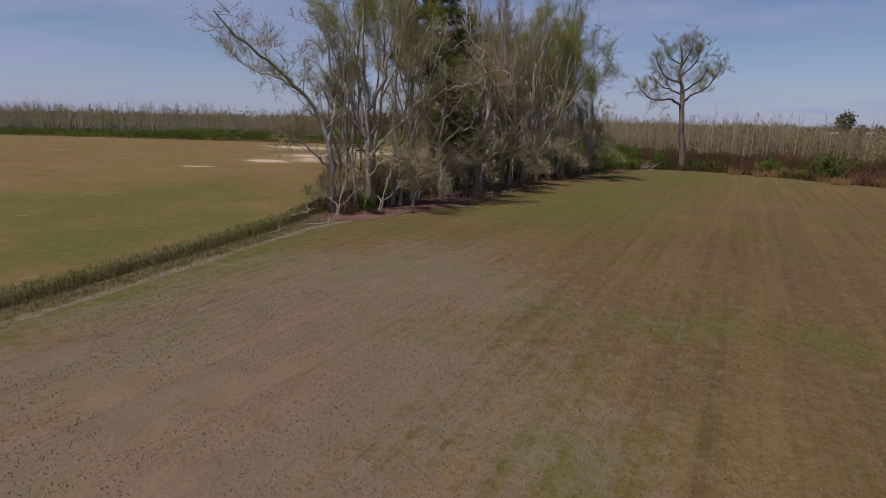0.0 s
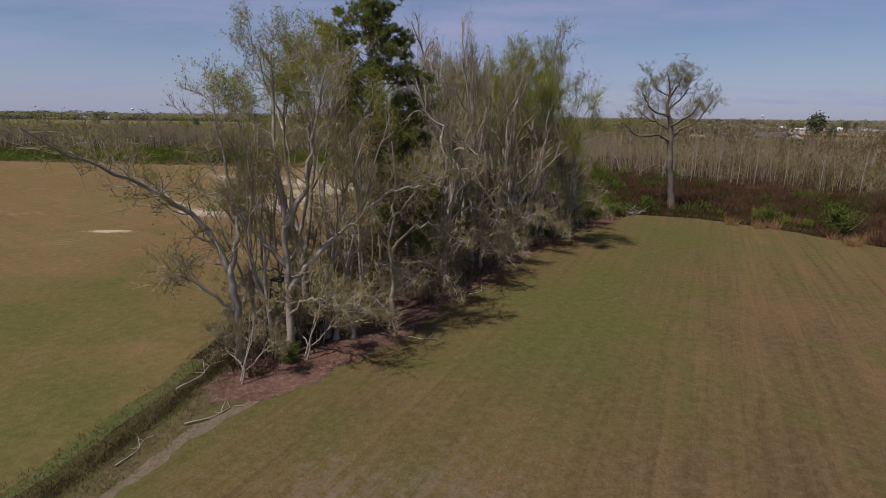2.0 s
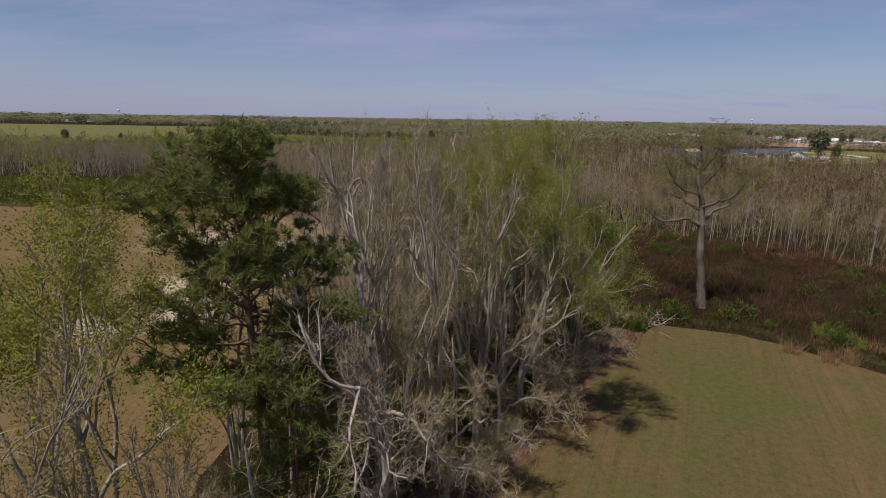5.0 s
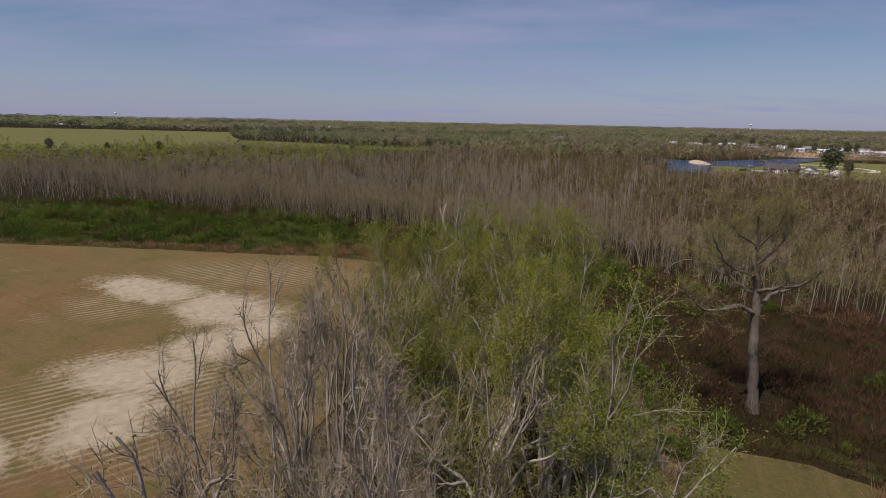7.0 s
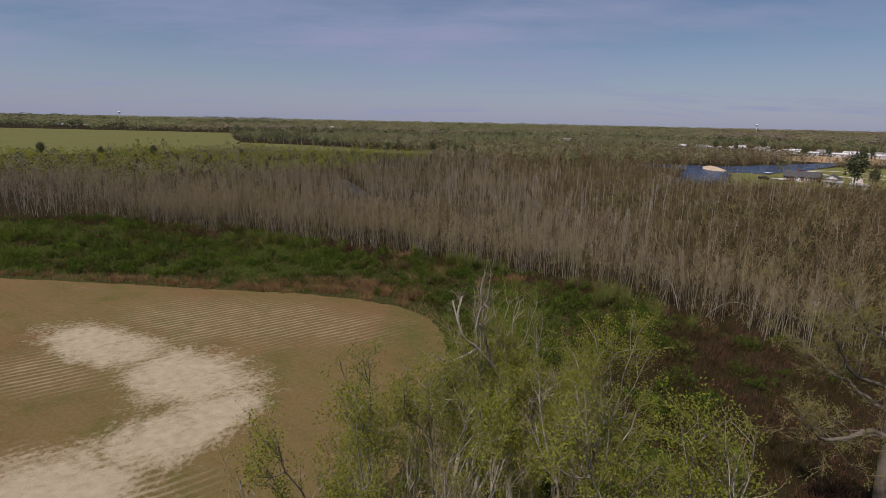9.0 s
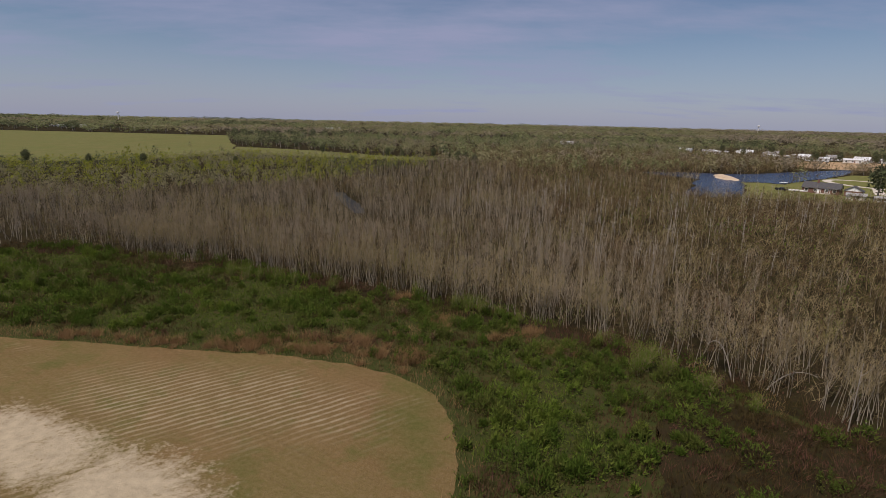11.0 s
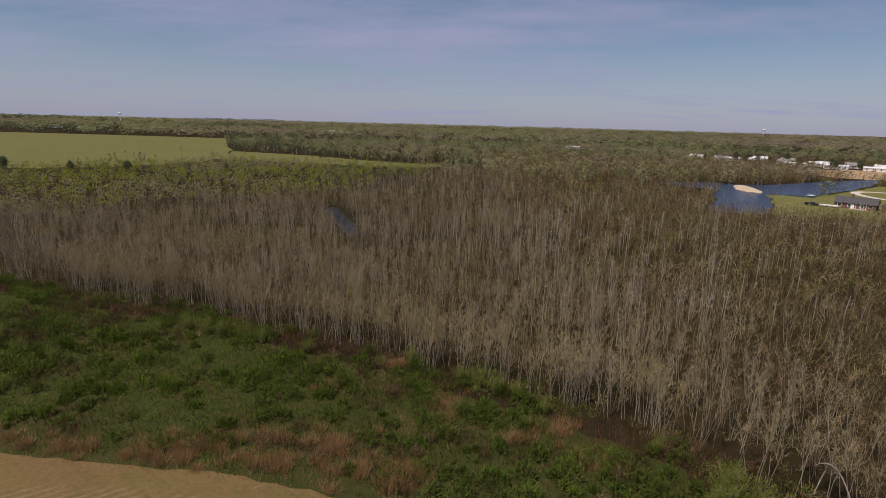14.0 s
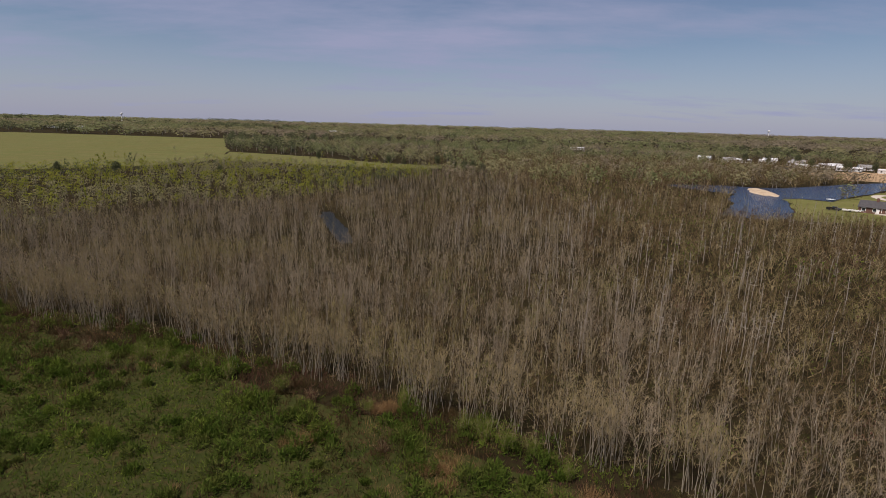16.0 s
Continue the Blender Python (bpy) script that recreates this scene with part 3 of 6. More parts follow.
sheet("verge_brambles", [(-260, 73), (-131, 63), (-105, 59.5), (-83, 57.2), (-61, 54.2), (-47, 52.6), (-37, 50.6), (-32, 47.6), (-27.4, 43), (-25.4, 38), (-25.3, 32), (-26.6, 22), (-24, 9), (-12, 3), (-4, 0), (3.4, -2.6), (9, -8.4), (13, -15), (17, -21),
                         (30, -20), (34, 0), (30, 12), (24, 22), (16, 36), (4, 52), (-7, 61), (-31, 76), (-52, 85), (-70, 94), (-104, 104), (-142, 110), (-260, 124)],
      0.01, M_BRAMBLE_FLOOR, "low dark green ground cover under the brambles", "ground cover", 1.5, 0.8, 12)

# darker floor colour laid over the green cover beside the oak
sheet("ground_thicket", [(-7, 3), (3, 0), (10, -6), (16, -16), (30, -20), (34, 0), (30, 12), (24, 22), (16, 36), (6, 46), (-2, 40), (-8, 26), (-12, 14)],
      0.014, M_GROUND, "dark brown ground under bare brush beside the oak", "ground", 1.5, 1.2, 14)

# the sandbar in the pond, a low mound
bar = Geo()
bu, bw = np.meshgrid(np.linspace(0, 1, 9), np.linspace(0, 2 * math.pi, 24, endpoint=False), indexing="ij")
rim = 1 + 0.18 * np.sin(3 * bw + 1) + 0.1 * np.sin(7 * bw)
along, across = np.array([0.22, 0.97]), np.array([0.97, -0.22])
ba, bb = bu * np.cos(bw) * 19 * rim, bu * np.sin(bw) * 5.0 * rim
bv = np.stack([152 + ba * along[0] + bb * across[0], 309 + ba * along[1] + bb * across[1], 0.02 + 1.9 * (1 - bu ** 1.6)], -1)
bi = (np.arange(8)[:, None] * 24 + np.arange(24)[None]).ravel()
bn = (np.arange(8)[:, None] * 24 + (np.arange(24)[None] + 1) % 24).ravel()
bar.add(bv, np.concatenate([np.stack([bi, bi + 24, bn + 24], -1), np.stack([bi, bn + 24, bn], -1)]))
solo("sandbar", bar, M_SAND, "low pale sand mound in the pond", "sandbar", "structure", smooth=True)


# ---- trees ----
def growth(seed, height, r, clear, spread, levels=5, opening=(12, 40), rise=0.07, wander=0.09, side=3, twigs=8, stems=1, fine_w=0.013, low=0.3, slim=1.0):
    """Wood, twigs and twig tips of a broadleaf tree that stands at the origin: every branch forks into two or three thinner ones, up to the twigs."""
    rng = np.random.default_rng(seed)
    strokes, sprays = [], []

    def aside(d, degrees):
        turn = unit(np.cross(d, rng.normal(size=3)))
        return d * math.cos(radians(degrees)) + turn * math.sin(radians(degrees))

    def spray(pts, n, reach):
        k = rng.uniform(0.15, 1, n)
        base = np.array([along_path(pts, x)[0] for x in k])
        way = unit(unit(pts[-1] - pts[0]) * 0.7 + rng.normal(0, 0.55, (n, 3)) + [0, 0, 0.25])
        sprays.append((base, way * (rng.uniform(0.4, 1.2, n) * reach)[:, None]))

    def grow(p, d, length, rad, level):
        n = 6 if level < 2 else 4
        pts = bent(rng, p, d, length, n, wander * (0.6 + 0.3 * level), rise)
        strokes.append((pts, rad * (1 - np.linspace(0, 0.3, n + 1)), (8, 6, 5, 4, 3, 3, 3)[level]))
        end = unit(pts[-1] - pts[-2])
        for _ in range(side if level > 1 else (1 if level else int(side * low))):
            b, bd = along_path(pts, rng.uniform(0.3, 0.95))
            ln = height * rng.uniform(0.045, 0.11)
            tw = bent(rng, b, aside(bd, rng.uniform(30, 70)), ln, 3, 0.16, 0.08)
            strokes.append((tw, max(0.012, rad * 0.2) * (1 - np.linspace(0, 0.75, 4)), 3))
            spray(tw, twigs, 0.5)
        if level == levels:
            spray(pts, twigs + 3, 0.6)
            return
        for i in range(3 if rng.uniform() < 0.32 else 2):
            out = aside(end, opening[0] * rng.uniform(0.5, 1.6) if i == 0 else opening[1] * rng.uniform(0.55, 1.2))
            grow(pts[-1], out, length * (0.82 if level else 0.34 / max(clear, 0.2)) * rng.uniform(0.75, 1.15) * (1 if i == 0 else 0.88), rad * slim * (0.68 if i == 0 else 0.55), level + 1)

    for s in range(stems):
        d = np.array([0, 0, 1.0]) + (rng.normal(0, 0.13, 3) * [1, 1, 0] if stems > 1 else 0)
        off = np.array([0, 0, -0.15]) + (rng.normal(0, 0.35, 3) * [1, 1, 0] if stems > 1 else 0)
        grow(off, d, height * clear * rng.uniform(0.85, 1.1), r * (1 if s == 0 else 0.8), 0)
    every = np.concatenate([p for p, _, _ in strokes])
    up = height / np.percentile(every[:, 2], 99.5)
    wide = spread / np.percentile(np.hypot(every[:, 0], every[:, 1]), 96)
    scale = np.array([wide, wide, up])
    wood, fine, tips = Geo(), Geo(), []
    for pts, rad, sides in strokes:
        if sides == 8:
            rad[0] *= 1.45
        tube(wood, pts * scale, rad, sides)
    for base, way in sprays:
        base = base * scale
        n = len(base)
        slivers(fine, base, way, np.linalg.norm(way, axis=1), fine_w * 1.5, rng)
        mid = base + way * rng.uniform(0.25, 0.9, (n, 1))
        bent_way = way * 0.6 + rng.normal(0, 0.16, (n, 3)) + [0, 0, 0.06]
        slivers(fine, mid, bent_way, np.linalg.norm(bent_way, axis=1) * 0.9, fine_w, rng)
        tips += [base + way * rng.uniform(0.4, 1.0, (n, 1)), mid + bent_way * rng.uniform(0.4, 0.9, (n, 1))]
    return wood, fine, np.concatenate(tips)


def broadleaf(seed, bark, twig, leaf, count, size, label, name="tree", **shape):
    wood, fine, tips = growth(seed, **shape)
    rng = np.random.default_rng(seed + 500)
    tree = tagged(new(name), label, "tree")
    part("trunk", wood, bark, tree, smooth=True)
    part("crown", fine, twig, tree)
    if leaf:
        at = tips[rng.integers(0, len(tips), count)] + rng.normal(0, 0.12, (count, 3))
        g = Geo()
        leaves(g, at, size, rng)
        part("foliage", g, leaf, tree)
    return tree


def pine(seed, height, r, clear, spread, limbs, label, bend=0.02):
    """A pine with an open irregular crown: long crooked limbs that carry rounded pads of needle tufts."""
    rng = np.random.default_rng(seed)
    wood, needles = Geo(), Geo()
    trunk = bent(rng, (0, 0, -0.1), (0.0, 0.0, 1), height, 10, bend, 0.03)
    tr = r * (1 - np.linspace(0, 1, 11) * 0.85)
    tr[0] *= 1.3
    tube(wood, trunk, tr, 8)
    for i in range(limbs):
        t = clear + (0.995 - clear) * (i + rng.uniform(0, 0.9)) / limbs
        p, _ = along_path(trunk, t)
        q = (t - clear) / (1 - clear)
        az, el = i * 2.4 + rng.uniform(-0.6, 0.6), radians(-4 + 50 * q ** 1.5 + rng.uniform(-12, 16))
        ln = spread * (0.2 + 0.8 * math.sqrt(max(0, 1 - q ** 1.7))) * rng.uniform(0.45, 1.1) * (0.75 + 0.25 * min(1, q * 4))
        limb = bent(rng, p, (math.cos(az) * math.cos(el), math.sin(az) * math.cos(el), math.sin(el)), ln, 6, 0.2, 0.07)
        tube(wood, limb, max(0.03, np.interp(t, np.linspace(0, 1, 11), tr) * 0.42) * (1 - np.linspace(0, 1, 7) * 0.8), 4)
        pads = 2 + int(ln / 1.1)
        for j in range(pads):
            p2, d2 = along_path(limb, min(0.99, 0.38 + 0.62 * (j + 1) / pads))
            fork = bent(rng, p2, d2 + rng.normal(0, 0.8, 3) * [1, 1, 0.35] + [0, 0, 0.2], rng.uniform(0.3, 0.95), 2, 0.2)
            tube(wood, fork, [0.035, 0.024, 0.014], 3)
            wide = rng.uniform(0.42, 0.75)
            for _ in range(int(9 * wide / 0.5)):
                c = fork[2] + unit(rng.normal(size=3)) * rng.uniform(0.2, 1) ** 0.5 * wide * np.array([1, 1, 0.5]) + [0, 0, 0.1]
                m = 26
                way = rng.normal(size=(m, 3)) * [1, 1, 0.8] + [0, 0, 0.75]
                slivers(needles, c + rng.normal(0, 0.05, (m, 3)), way, rng.uniform(0.2, 0.32), 0.036, rng)
    tree = tagged(new("pine_tree"), label, "pine tree")
    part("trunk", wood, M_BARK_PINE, tree, smooth=True)
    part("foliage", needles, M_NEEDLE, tree)
    return tree


def put(tree, x, y, turn=0.0, size=1.0, tall=None):
    tree.matrix_basis = pose(x, y, 0, 0, 0, turn) @ Matrix.Diagonal((size, size, tall or size, 1))
    return tree


def again(tree, x, y, turn=0.0, size=1.0, tall=None, label=""):
    n = copy_thing(tree, pose(x, y, 0, 0, 0, turn))
    n.scale = (size, size, tall or size)
    return tagged(n, label)



# ---- the tree belt between the fields ----
KINDS = {
    "spring": broadleaf(21, M_BARK_GREY, M_TWIG_OLIVE, M_LEAF_SPRING, 19000, 0.082, "tall grey-barked tree with fresh yellow-green spring leaves", height=18.0, r=0.24, clear=0.3, spread=4.8, opening=(15, 42), rise=0.05, twigs=6),
    "bare": broadleaf(22, M_BARK_PALE, M_TWIG_PURPLE, None, 0, 0, "bare pale-barked tree with a haze of fine twigs", height=18.0, r=0.25, clear=0.27, spread=4.3, opening=(12, 38), rise=0.07, twigs=8, fine_w=0.012),
    "olive": broadleaf(23, M_BARK_GREY, M_TWIG, M_LEAF_OLIVE, 7000, 0.072, "grey tree with many stems and olive-green buds", height=16.2, r=0.2, clear=0.32, spread=4.2, stems=2, levels=4, opening=(14, 40), rise=0.06, twigs=7),
    "thin": broadleaf(24, M_BARK_GREY, M_TWIG, M_LEAF_OLIVE, 500, 0.07, "slender bare tree crowded among taller trunks", height=11.0, r=0.1, clear=0.5, spread=1.9, levels=4, opening=(10, 32), side=2, twigs=5),
    "scrub": broadleaf(27, M_BARK_GREY, M_TWIG, M_LEAF_SPRING, 700, 0.06, "brushy understorey tree with tangled twigs and a few buds", height=4.6, r=0.07, clear=0.16, spread=2.2, levels=4, opening=(24, 60), rise=0.0, wander=0.16, stems=2, twigs=5, fine_w=0.014),
    "green": broadleaf(25, M_BARK_PALE, M_TWIG_OLIVE, M_LEAF_GREEN, 17000, 0.082, "leafy tree in fresh green with a pale forked trunk", height=17.0, r=0.27, clear=0.26, spread=5.2, opening=(16, 46), rise=0.05, twigs=7),
    "white": broadleaf(26, M_BARK_PALE, M_TWIG_PURPLE, M_LEAF_OLIVE, 900, 0.07, "pale-barked tree with heavy crooked forking limbs", height=17.4, r=0.36, clear=0.22, spread=5.0, opening=(16, 46), wander=0.13, rise=0.07, slim=1.06, twigs=6),
}
put(KINDS["spring"], -37.1, -36.4, 10, 1.0, 0.93)
put(KINDS["bare"], -29.6, -20.0, 40, 1.0, 1.04)
put(KINDS["olive"], -34.6, -40.3, 0, 0.9, 0.94)
put(KINDS["thin"], -33.5, -37.2, 0, 1.0, 1.04)
put(KINDS["green"], -24.8, 1.4, 30, 1.0, 1.04)
put(KINDS["white"], -28.6, -30.6, 75, 1.0, 1.04)
for kind, x, y, turn, size in (
        ("spring", -38.2, -33.0, 140, 0.95), ("spring", -34.5, -29.0, 250, 0.9), ("spring", -19.4, -12.2, 80, 1.02), ("olive", -15.6, -9.6, 200, 0.55),
        ("spring", -18.6, -1.8, 300, 0.98), ("olive", -13.2, -4.6, 20, 0.5),
        ("bare", -26.2, -24.0, 100, 1.0), ("bare", -29.8, -14.4, 190, 0.93), ("green", -25.6, -14.4, 260, 0.95), ("spring", -22.9, -17.2, 330, 0.98), ("bare", -31.6, -22.6, 20, 0.92),
        ("spring", -28.2, -9.0, 120, 0.95), ("olive", -37.4, -42.6, 200, 0.68), ("olive", -20.4, -6.4, 60, 1.0), ("olive", -24.0, -9.8, 150, 1.0), ("olive", -30.0, -5.0, 310, 0.75),
        ("olive", -29.4, -26.4, 15, 0.95), ("olive", -23.6, -21.1, 280, 0.95), ("white", -20.8, 3.0, 160, 1.05), ("green", -27.4, -0.6, 240, 0.95), ("green", -20.9, -19.4, 310, 1.06),
        ("green", -19.6, 1.8, 95, 0.9), ("white", -23.4, -20.0, 10, 0.92), ("white", -21.4, -15.2, 170, 0.86), ("spring", -24.6, -5.6, 220, 0.95), ("white", -18.0, -9.0, 250, 0.7),
        ("green", -18.4, -14.2, 75, 1.05), ("green", -17.0, -5.2, 200, 0.95), ("spring", -18.8, -3.2, 260, 0.85), ("green", -22.8, 5.0, 10, 0.95), ("olive", -30.4, -11.6, 50, 0.95), ("olive", -27.6, -16.4, 10, 1.02),
        ("bare", -32.0, -11.0, 300, 0.8), ("olive", -26.4, -12.6, 130, 1.0), ("olive", -34.4, -19.0, 300, 0.62), ("olive", -12.2, -2.2, 40, 0.45), ("olive", -26.8, 4.2, 40, 0.72), ("spring", -22.0, -0.4, 120, 0.9)):
    again(KINDS[kind], x, y, turn, size, size * 1.04)
rng = np.random.default_rng(77)
made = 0
put(KINDS["scrub"], -35.2, -42.6, 30)
for x, y in ((-38.6, -41.0), (-37.0, -45.0), (-34.4, -41.4), (-32.4, -37.0), (-29.8, -33.0), (-27.0, -28.4), (-24.0, -24.0),
             (-20.8, -19.0), (-17.2, -13.8), (-13.0, -9.0), (-38.4, -37.0), (-38.0, -32.0), (-37.0, -27.0), (-36.6, -22.0), (-36.0, -16.0), (-34.6, -10.0), (-33.0, -4.0), (-30.0, 2.0)):
    again(KINDS["scrub"], x + rng.normal(0, 0.4) - 0.5, y + rng.normal(0, 0.4), rng.uniform(0, 360), rng.uniform(0.75, 1.0), rng.uniform(0.6, 1.0))
while made < 52:
    x, y = rng.uniform(-40, -9), rng.uniform(-45, 7)
    if inside([x], [y], CLUMP)[0]:
        again(KINDS["thin"], x, y, rng.uniform(0, 360), rng.uniform(0.6, 1.05))
        made += 1

tall_pine = pine(31, 17.6, 0.3, 0.5, 5.0, 66, "tall dark green pine standing above the bare trees")
put(tall_pine, -32.7, -31.5, 0, 1.05, 1.0)
young_pine = pine(32, 9.5, 0.15, 0.2, 2.9, 34, "young dense pine half hidden in the tree belt")
put(young_pine, -31.6, -32.6, 50, 1.1)
again(young_pine, -30.6, -27.4, 160, 0.8)
again(young_pine, -25.0, -19.6, 220, 0.75)


def crooked_tree(name, label, seed, stems, bark, leaf, density=1.6, shoot=(0.8, 2.4), leaf_size=0.078, per=1, up=0.3):
    """A tree whose main stems follow given bends: each a run of points with its radius at the start and the end."""
    rng = np.random.default_rng(seed)
    wood, fine, tips = Geo(), Geo(), []
    for pts, r0, r1 in stems:
        p = np.array(pts, float)
        m = len(p) * 4
        x = np.linspace(0, len(p) - 1, m)
        q = np.stack([np.interp(x, np.arange(len(p)), p[:, a]) for a in range(3)], -1)
        q[1:-1] = (q[:-2] + q[1:-1] + q[2:]) / 3 + rng.normal(0, 0.02 + 0.05 * min(1, 0.15 / r0), (m - 2, 3))
        rad = np.linspace(r0, r1, m)
        if p[0][2] < 0.1:
            rad[:2] *= 1.3
        tube(wood, q, rad, 8)
        for j in range(int(m * density)) if r0 < 0.45 else ():
            t = rng.uniform(0.3, 1)
            b, d = along_path(q, min(t, 0.99))
            br = bent(rng, b, d * 0.5 + rng.normal(0, 0.65, 3) + [0, 0, up], rng.uniform(*shoot), 5, 0.2, 0.06)
            tube(wood, br, max(0.02, 0.3 * np.interp(t, [0, 1], [r0, r1])) * (1 - np.linspace(0, 0.85, 6)), 4)
            for _ in range(4):
                b2, d2 = along_path(br, rng.uniform(0.3, 0.98))
                br2 = bent(rng, b2, d2 * 0.6 + rng.normal(0, 0.6, 3) + [0, 0, up], shoot[1] * rng.uniform(0.2, 0.45), 3, 0.2, 0.05)
                tube(wood, br2, 0.016 * (1 - np.linspace(0, 0.8, 4)), 3)
                n = 12
                k = rng.uniform(0.1, 1, n)
                base = np.array([along_path(br2, z)[0] for z in k])
                way = unit(br2[-1] - br2[0]) + rng.normal(0, 0.7, (n, 3)) + [0, 0, 0.2]
                ln = rng.uniform(0.25, 0.75, n)
                slivers(fine, base, way, ln, 0.02, rng)
                for _ in range(per):
                    tips.append(base + unit(way) * (ln * rng.uniform(0.4, 1, n))[:, None] + rng.normal(0, 0.08, (n, 3)))
    tree = tagged(new(name), label, "tree")
    part("trunk", wood, bark, tree, smooth=True)
    part("crown", fine, M_TWIG, tree)
    g = Geo()
    leaves(g, np.concatenate(tips), leaf_size, rng)
    part("foliage", g, leaf, tree)
    return tree


lean = crooked_tree("leaning_tree", "old crooked tree leaning out over the field with sparse yellow-green buds", 41, [
    (((0, 0, -0.1), (0.0, 0.0, 2.2), (-0.2, 0.0, 4.4), (-0.8, 0.2, 6.2), (-1.9, 0.0, 7.6), (-3.0, -1.6, 8.9), (-4.2, -3.4, 10.1), (-4.7, -5.2, 11.2)), 0.22, 0.03),
    (((-0.2, 0.0, 4.4), (0.2, 0.3, 6.0), (0.1, 0.8, 7.4), (-0.5, 0.9, 8.6), (-1.2, 1.1, 9.4)), 0.14, 0.03),
    (((0.0, 0.0, 2.4), (-0.9, -0.3, 3.6), (-1.9, -0.6, 4.6), (-3.0, -0.8, 4.5)), 0.09, 0.02),
    (((-1.9, 0.0, 7.6), (-3.4, 0.6, 8.4), (-5.2, 1.0, 8.8), (-6.6, 1.2, 9.8)), 0.09, 0.02),
], M_BARK_GREY, M_LEAF_SPRING, 1.1)
put(lean, -38.5, -43.3, 0)
twin = crooked_tree("forked_tree", "grey forked tree with a long limb over the field edge", 42, [
    (((0, 0, -0.1), (0.1, 0.1, 3.0), (0.0, 0.3, 6.5), (-0.3, 0.6, 10), (-0.2, 0.6, 14.5)), 0.21, 0.05),
    (((0.1, 0.1, 3.4), (1.3, 0.8, 5.0), (3.0, 2.0, 6.6), (4.6, 2.6, 7.8), (6.0, 2.4, 8.3), (7.2, 2.0, 8.4)), 0.17, 0.03),
    (((0.0, 0.3, 6.5), (1.2, 0.2, 8.6), (1.6, 0.4, 11), (2.4, 0.3, 14)), 0.15, 0.03),
    (((0.05, 0.2, 4.6), (-1.4, -0.4, 6.6), (-2.2, -0.6, 9.2), (-2.6, -0.4, 12.4)), 0.14, 0.03),
    (((0.1, 0.0, 2.2), (1.0, -0.8, 3.2), (2.2, -1.6, 3.6), (3.4, -2.2, 3.0)), 0.08, 0.02),
], M_BARK_GREY, M_LEAF_SPRING, 1.5, (0.8, 2.6))
put(twin, -36.4, -42.4, 0)


droop = crooked_tree("gnarled_tree", "gnarled pale tree with drooping dead limbs over the leaf litter", 43, [
    (((0, 0, -0.1), (0.1, 0, 2.6), (-0.1, 0.2, 5.2), (0.3, 0.1, 8.0), (0.1, 0.3, 11.5)), 0.17, 0.04),
    (((0.1, 0, 2.4), (1.0, -0.5, 3.6), (2.2, -1.2, 4.0), (3.4, -1.7, 3.4), (4.2, -2.2, 2.4)), 0.1, 0.02),
    (((0, 0.1, 4.4), (1.2, 0.6, 5.8), (2.6, 0.9, 6.2), (3.8, 0.8, 5.6), (4.8, 0.6, 4.6)), 0.1, 0.02),
    (((-0.1, 0.2, 5.2), (-1.2, 0.2, 7.0), (-1.8, 0.4, 9.0), (-2.4, 0.4, 11)), 0.1, 0.02),
    (((0.2, 0.1, 6.6), (1.4, -0.7, 8.0), (2.2, -1.4, 9.8)), 0.09, 0.02),
    (((0.05, 0, 1.6), (0.9, 0.8, 2.4), (1.8, 1.5, 2.2), (2.4, 1.9, 1.3)), 0.06, 0.015),
], M_BARK_PALE, M_LEAF_OLIVE, 1.5, (0.5, 1.6), 0.05, 1, -0.1)
put(droop, -31.8, -36.4, 0, 0.9)
for x, y, turn, size in ((-33.6, -40.2, -15, 0.7), (-28.6, -31.2, 20, 0.9), (-25.6, -26.2, -10, 0.8), (-22.4, -21.2, 15, 0.9), (-19.4, -16.6, -25, 0.8), (-14.6, -10.2, 10, 0.8), (-36.4, -40.4, 200, 0.7)):
    again(droop, x, y, turn, size)


def ladder_stand():
    """A dark hunting ladder leaning on a trunk, with a small seat on top."""
    ob = tagged(new("ladder_stand"), "dark metal ladder with a small seat leaning on a trunk", "ladder")
    for y in (-0.25, 0.25):
        g = Geo()
        tube(g, [(0, y, 0), (0.7, y, 3.9)], [0.035, 0.035], 6)
        part("rail", g, M_TYRE, ob)
    for i in range(9):
        g = Geo()
        k = (i + 0.7) / 9.4
        tube(g, [(0.7 * k, -0.25, 3.9 * k), (0.7 * k, 0.25, 3.9 * k)], [0.022, 0.022], 6)
        part("rung", g, M_TYRE, ob)
    g = Geo()
    box(g, (0.95, 0, 3.9), (0.65, 0.62, 0.07))
    part("seat", g, M_TYRE, ob)
    return ob


stand = ladder_stand()
stand.matrix_basis = pose(-37.3, -42.9, 0, 0, 0, 60)


def broken_limb(seed, length, label):
    """A fallen or hanging pale dead branch with side shoots."""
    rng = np.random.default_rng(seed)
    g, f = Geo(), Geo()
    main = bent(rng, (0, 0, 0.16), (1, 0, 0.05), length, 8, 0.12, 0.01)
    main[:, 2] = np.maximum(main[:, 2], 0.1)
    tube(g, main, 0.07 * (1 - np.linspace(0, 0.8, 9)), 6)
    for j in range(6):
        p, d = along_path(main, rng.uniform(0.25, 0.98))
        b = bent(rng, p, d + rng.normal(0, 0.6, 3) + [0, 0, 0.3], length * rng.uniform(0.15, 0.35), 4, 0.2)
        b[:, 2] = np.maximum(b[:, 2], 0.05)
        tube(g, b, 0.04 * (1 - np.linspace(0, 0.8, 5)), 4)
    limb = tagged(new("fallen_branch"), label, "branch")
    part("wood", g, M_SNAG, limb, smooth=True)
    return limb


